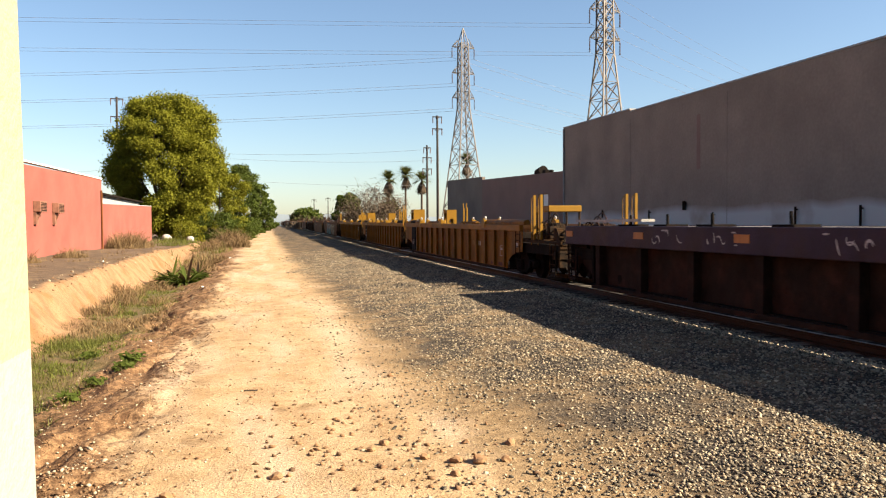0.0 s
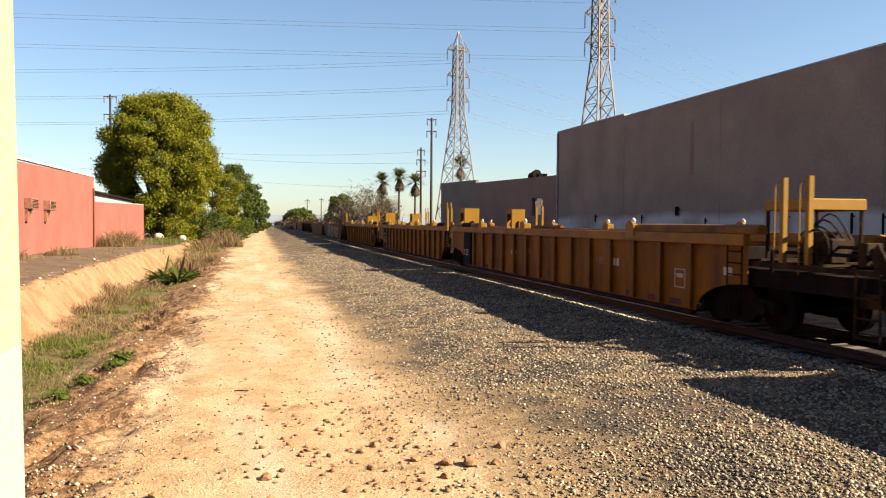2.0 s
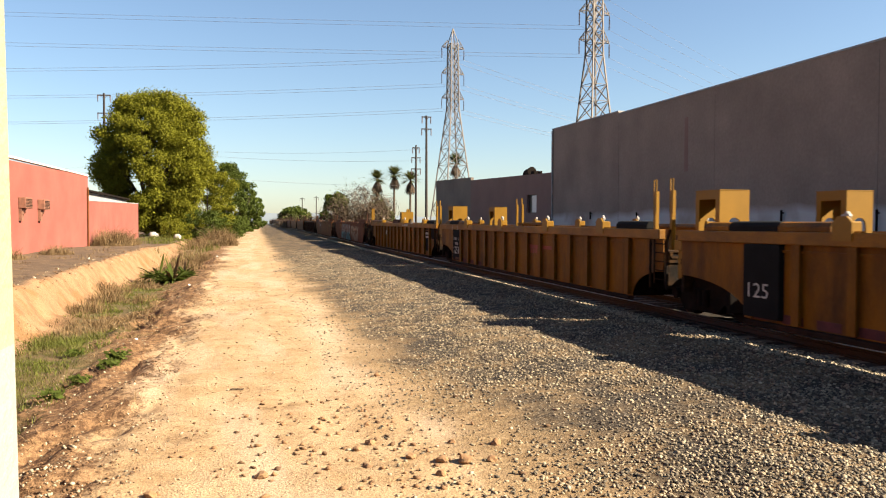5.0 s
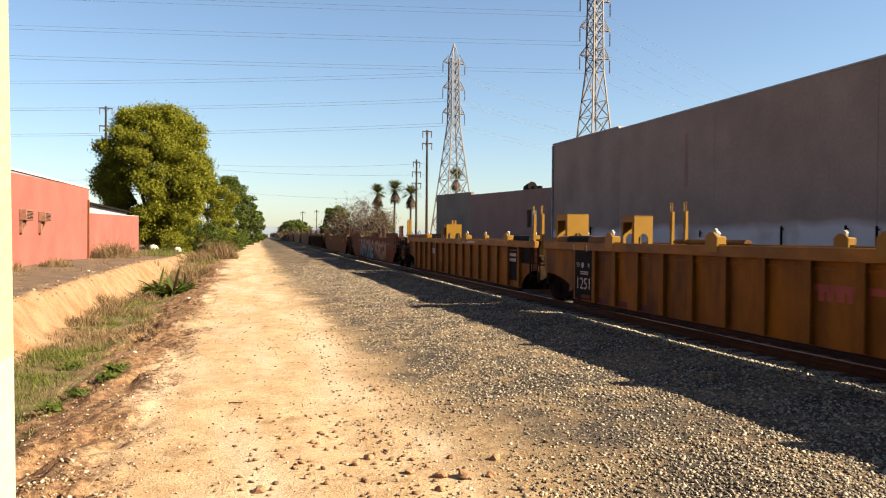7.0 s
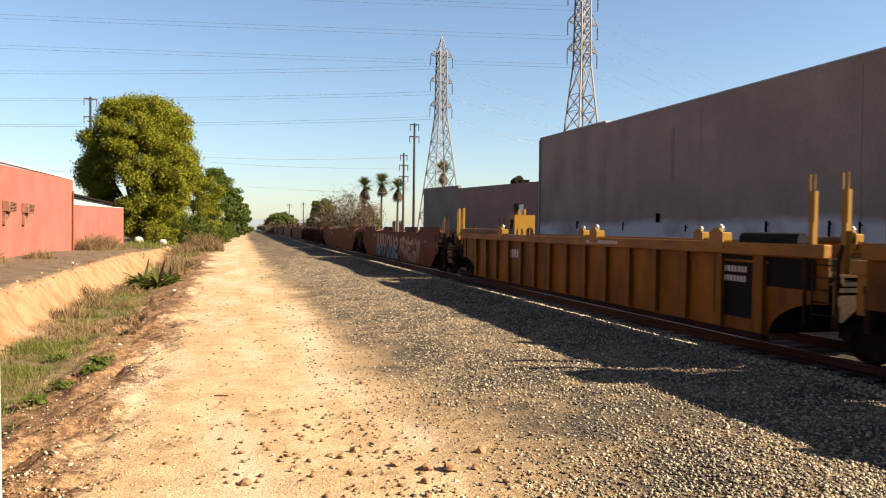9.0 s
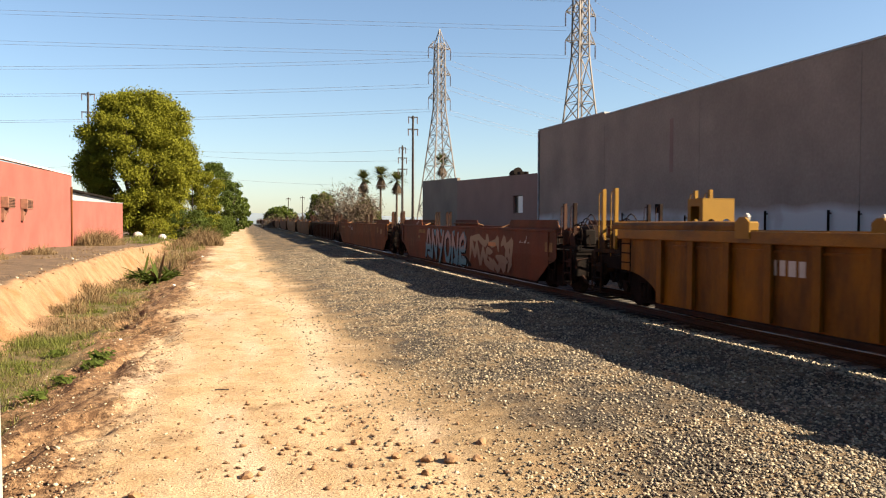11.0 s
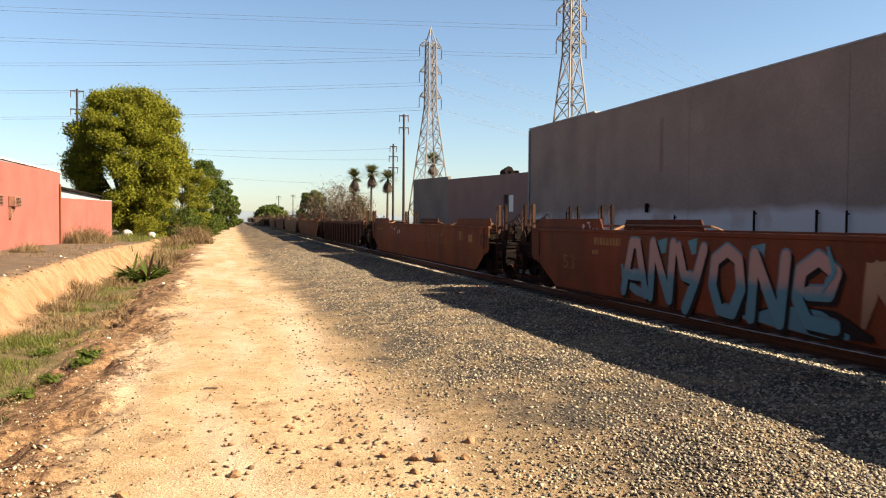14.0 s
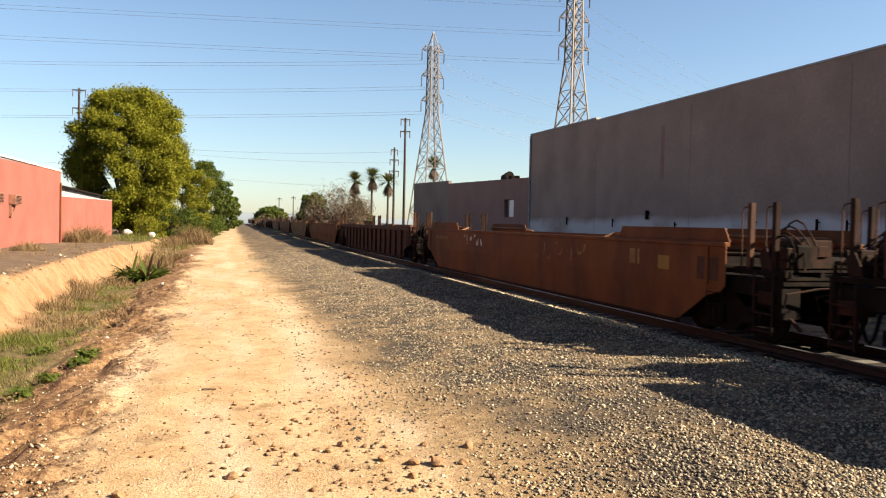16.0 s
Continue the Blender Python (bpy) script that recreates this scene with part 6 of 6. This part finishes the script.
def litter(name, x, y, size, material, label):
    """A crumpled white sack or scrap."""
    bm = bm_()
    bmesh.ops.create_icosphere(bm, subdivisions=2, radius=size)
    for v in bm.verts:
        v.co *= 1 + 0.35 * noise.noise(v.co * (2.2 / size) + Vector((x, y, 0)))
        v.co.z = v.co.z * 0.8 + size * 0.55
    ob = part(name, bm, material, None, label, smooth=True)
    ob.location = (x, y, ground_height(x, y))
    return tagged(ob, category="litter", group="litter")


SACK = mat("grimy_white_sacking", (0.301, 0.2723, 0.2365), 0.9, vary=0.35, scale=6)
litter("white_sack", -9.0, 85.0, 0.5, SACK, "white filled sack under the tree")
litter("white_sack", -9.1, 86.5, 0.4, SACK, "smaller white sack under the tree")
litter("white_sack", -6.3, 80.0, 0.4, SACK, "grey-white heap of rubbish under the bushes")
for x, y, r in ((-2.1, 16.6, 0.035), (-1.9, 29.0, 0.045), (-2.2, 44.0, 0.08), (-2.0, 47.0, 0.07), (-1.7, 52.0, 0.08), (-6.4, 36, 0.045)):
    litter("paper_scrap", x, y, r, WHITE, "crumpled white paper scrap on the dirt")


# ---- stones ----
def ico():
    bm = bm_()
    bmesh.ops.create_icosphere(bm, subdivisions=1, radius=1)
    v = np.array([p.co[:] for p in bm.verts])
    f = np.array([[p.index for p in face.verts] for face in bm.faces])
    bm.free()
    return v, f


ICO_V, ICO_F = ico()


def stones(name, places, material, label, category):
    """Loose angular stones. places: x, y, radius."""
    rng = np.random.default_rng(len(places))
    k = len(places)
    if not k:
        return
    p = np.array(places)
    z = np.array([ground_height(a, b) for a, b, _ in places])
    v = ICO_V[None] * (0.45 + 0.85 * rng.random((k, len(ICO_V), 1)))
    v = v * (np.array([1, 0.8, 0.55]) * (0.75 + 0.5 * rng.random((k, 1, 3))))
    a = rng.random(k) * math.tau
    c, s = np.cos(a)[:, None], np.sin(a)[:, None]
    tilt = rng.normal(size=(k, 1)) * 0.5
    x0, y0, z0 = v[..., 0], v[..., 1], v[..., 2]
    y1, z1 = y0 * np.cos(tilt) - z0 * np.sin(tilt), y0 * np.sin(tilt) + z0 * np.cos(tilt)
    v = np.stack([x0 * c - y1 * s, x0 * s + y1 * c, z1], 2) * p[:, 2][:, None, None]
    v[..., 0] += p[:, 0][:, None]
    v[..., 1] += p[:, 1][:, None]
    v[..., 2] += (z + p[:, 2] * 0.22)[:, None]
    f = (ICO_F[None] + (np.arange(k) * len(ICO_V))[:, None, None]).reshape(-1, 3)
    me = bpy.data.meshes.new(name)
    verts = v.reshape(-1, 3)
    me.vertices.add(len(verts))
    me.vertices.foreach_set("co", verts.ravel())
    me.loops.add(f.size)
    me.loops.foreach_set("vertex_index", f.ravel().astype(np.int32))
    me.polygons.add(len(f))
    me.polygons.foreach_set("loop_start", np.arange(0, f.size, 3, dtype=np.int32))
    me.materials.append(material)
    me.update(calc_edges=True)
    me.validate()
    return tagged(new(name, me), label, category, kind="stuff")


def scatter():
    rng = random.Random(5)
    ballast, pale, clods = [], [], []
    for i in range(104000):
        y = 4.5 + 58 * rng.random() ** 2.2
        u = 1.2 + 7.3 * rng.random()
        edge = 1.9 + 1.5 * noise.noise((u * 0.25, y * 0.3, 7.0)) + 0.2 * (ease(12, 16, y) - ease(27, 31, y)) - 0.4 * ease(28, 36, y)
        dens = 0.08 + 0.92 * ease(edge - 0.3, edge + 1.7 + 1.4 * (1 - ease(7, 14, y)), u)
        thin = 0.5 + 0.5 * noise.noise((u * 0.7, y * 0.55, 2.0))
        if y > 32 and rng.random() < ease(32, 62, y):
            continue
        if u < 7.3 and rng.random() > dens * (0.55 + 0.75 * thin):
            continue
        r = rng.uniform(0.009, 0.026) * (1 + 0.010 * y)
        (pale if rng.random() < 0.14 else ballast).append((u + bend(y), y, r))
    for i in range(9500):
        y = 4.5 + 24 * rng.random() ** 1.7
        u = -1.6 + 4.6 * rng.random()
        clump = noise.noise((u * 1.1, y * 0.8, 9.0))
        if rng.random() > 0.35 + 0.9 * clump:
            continue
        r = (0.007 + 0.02 * rng.random() ** 3.5) * (1 + 0.004 * y)
        (pale if rng.random() < 0.4 else clods).append((u, y, r))
    for i in range(170):
        y = 5.6 + 4.5 * rng.random()
        u = rng.gauss(0.9, 0.85)
        clods.append((u, y, rng.uniform(0.018, 0.045)))
    for i in range(8000):
        y = 5 + 26 * rng.random() ** 1.5
        u = -0.9 - 2.4 * rng.random()
        if rng.random() > 0.75 + 1.1 * noise.noise((u * 1.2, y * 0.9, 3.0)):
            continue
        (pale if rng.random() < 0.35 else clods).append((u, y, 0.007 + 0.02 * rng.random() ** 2.5))
    for i in range(1500):
        # washed-out patch of debris
        y, u = rng.gauss(6.6, 0.7), rng.gauss(-1.85, 0.3)
        (pale if rng.random() < 0.3 else clods).append((u, y, 0.008 + 0.026 * rng.random() ** 2))
    for i in range(220):
        y = 16 + 40 * rng.random()
        (pale if rng.random() < 0.25 else clods).append((-5.4 - 0.8 * rng.random(), y, rng.uniform(0.02, 0.06)))
    # Mostly pale stones by the tie ends, to brighten the strip of sunlight there.
    for i in range(6500):
        y = 4.5 + 75 * rng.random() ** 1.6
        (pale if rng.random() < 0.8 else ballast).append((rng.uniform(7.62, 8.3) + bend(y), y, rng.uniform(0.018, 0.036) * (1 + 0.006 * y)))
    stones("ballast_gravel", ballast, STONE, "loose grey crushed-stone ballast", "gravel")
    stones("pale_pebbles", pale, PALESTONE, "pale pebbles among the dirt and ballast, with more to brighten the sunlit strip", "pebbles")
    stones("dirt_clods", clods, CLOD, "brown dirt clods and small stones", "clods")


scatter()


def rock(x, y, r, seed):
    """A single clod with broken faces."""
    rng = random.Random(seed)
    bm = bm_()
    bmesh.ops.create_icosphere(bm, subdivisions=2, radius=r)
    for v in bm.verts:
        v.co *= 1 + 0.45 * noise.noise(v.co / r * 1.1 + Vector((seed * 3.1, 0, 0)))
        v.co.z *= 0.7
    ob = part("dirt_clod", bm, CLOD, None, "brown dirt clod lying on the path")
    ob.matrix_basis = pose(x, y, ground_height(x, y) + r * 0.3, 0, 0, rng.uniform(0, 180))
    tagged(ob, category="clod", group="clods on the path")


for q, (x, y, r) in enumerate(((0.01, 9.3, 0.032), (0.4, 8.83, 0.032), (0.13, 6.99, 0.055), (1.21, 7.8, 0.05), (1.86, 11.34, 0.05), (0.72, 8.6, 0.035), (0.95, 8.3, 0.03), (1.05, 7.6, 0.045), (1.5, 7.2, 0.05), (1.75, 7.0, 0.06), (1.95, 6.9, 0.07), (2.2, 6.9, 0.05), (0.55, 7.9, 0.028), (-0.3, 8.0, 0.03), (0.85, 9.0, 0.03), (1.3, 8.6, 0.035), (2.4, 7.4, 0.055), (2.0, 7.6, 0.04), (1.65, 6.6, 0.05), (-0.75, 6.7, 0.05))):
    rock(x, y, r, q)


def stick(x, y, length, yaw):
    bm = bm_()
    p = Vector((0, 0, 0.02))
    for i in range(5):
        q = p + Vector((length / 5, 0.02 * math.sin(i * 2.1), 0.006 * math.cos(i * 3)))
        rod(bm, p, q, 0.011, 0.009, n=6, cap=True)
        p = q
    ob = part("stick", bm, WOOD, None, "short dark weathered stick on the ground")
    ob.matrix_basis = pose(x, y, ground_height(x, y), 0, 0, yaw)
    tagged(ob, category="stick", group="sticks")


stick(3.4, 13.3, 0.35, -10)
stick(-0.2, 10.9, 0.18, -15)
stick(3.2, 16.0, 0.3, 10)


def near_post():
    p = empty("signal_post", -0.45, 1.12, 0, label="cream-painted steel post close to the path", category="post")
    p.rotation_euler = (0, radians(-0.83), 0)
    bm = bm_()
    box(bm, -0.17, -0.08, 2.03, 0.17, 0.08, 3.6)
    part("upper_post", bm, CREAM, p)
    bm = bm_()
    box(bm, -0.17, -0.08, 0, 0.17, 0.08, 2.03)
    part("lower_sleeve", bm, SLEEVE, p, "whiter painted sleeve")


near_post()

motions()
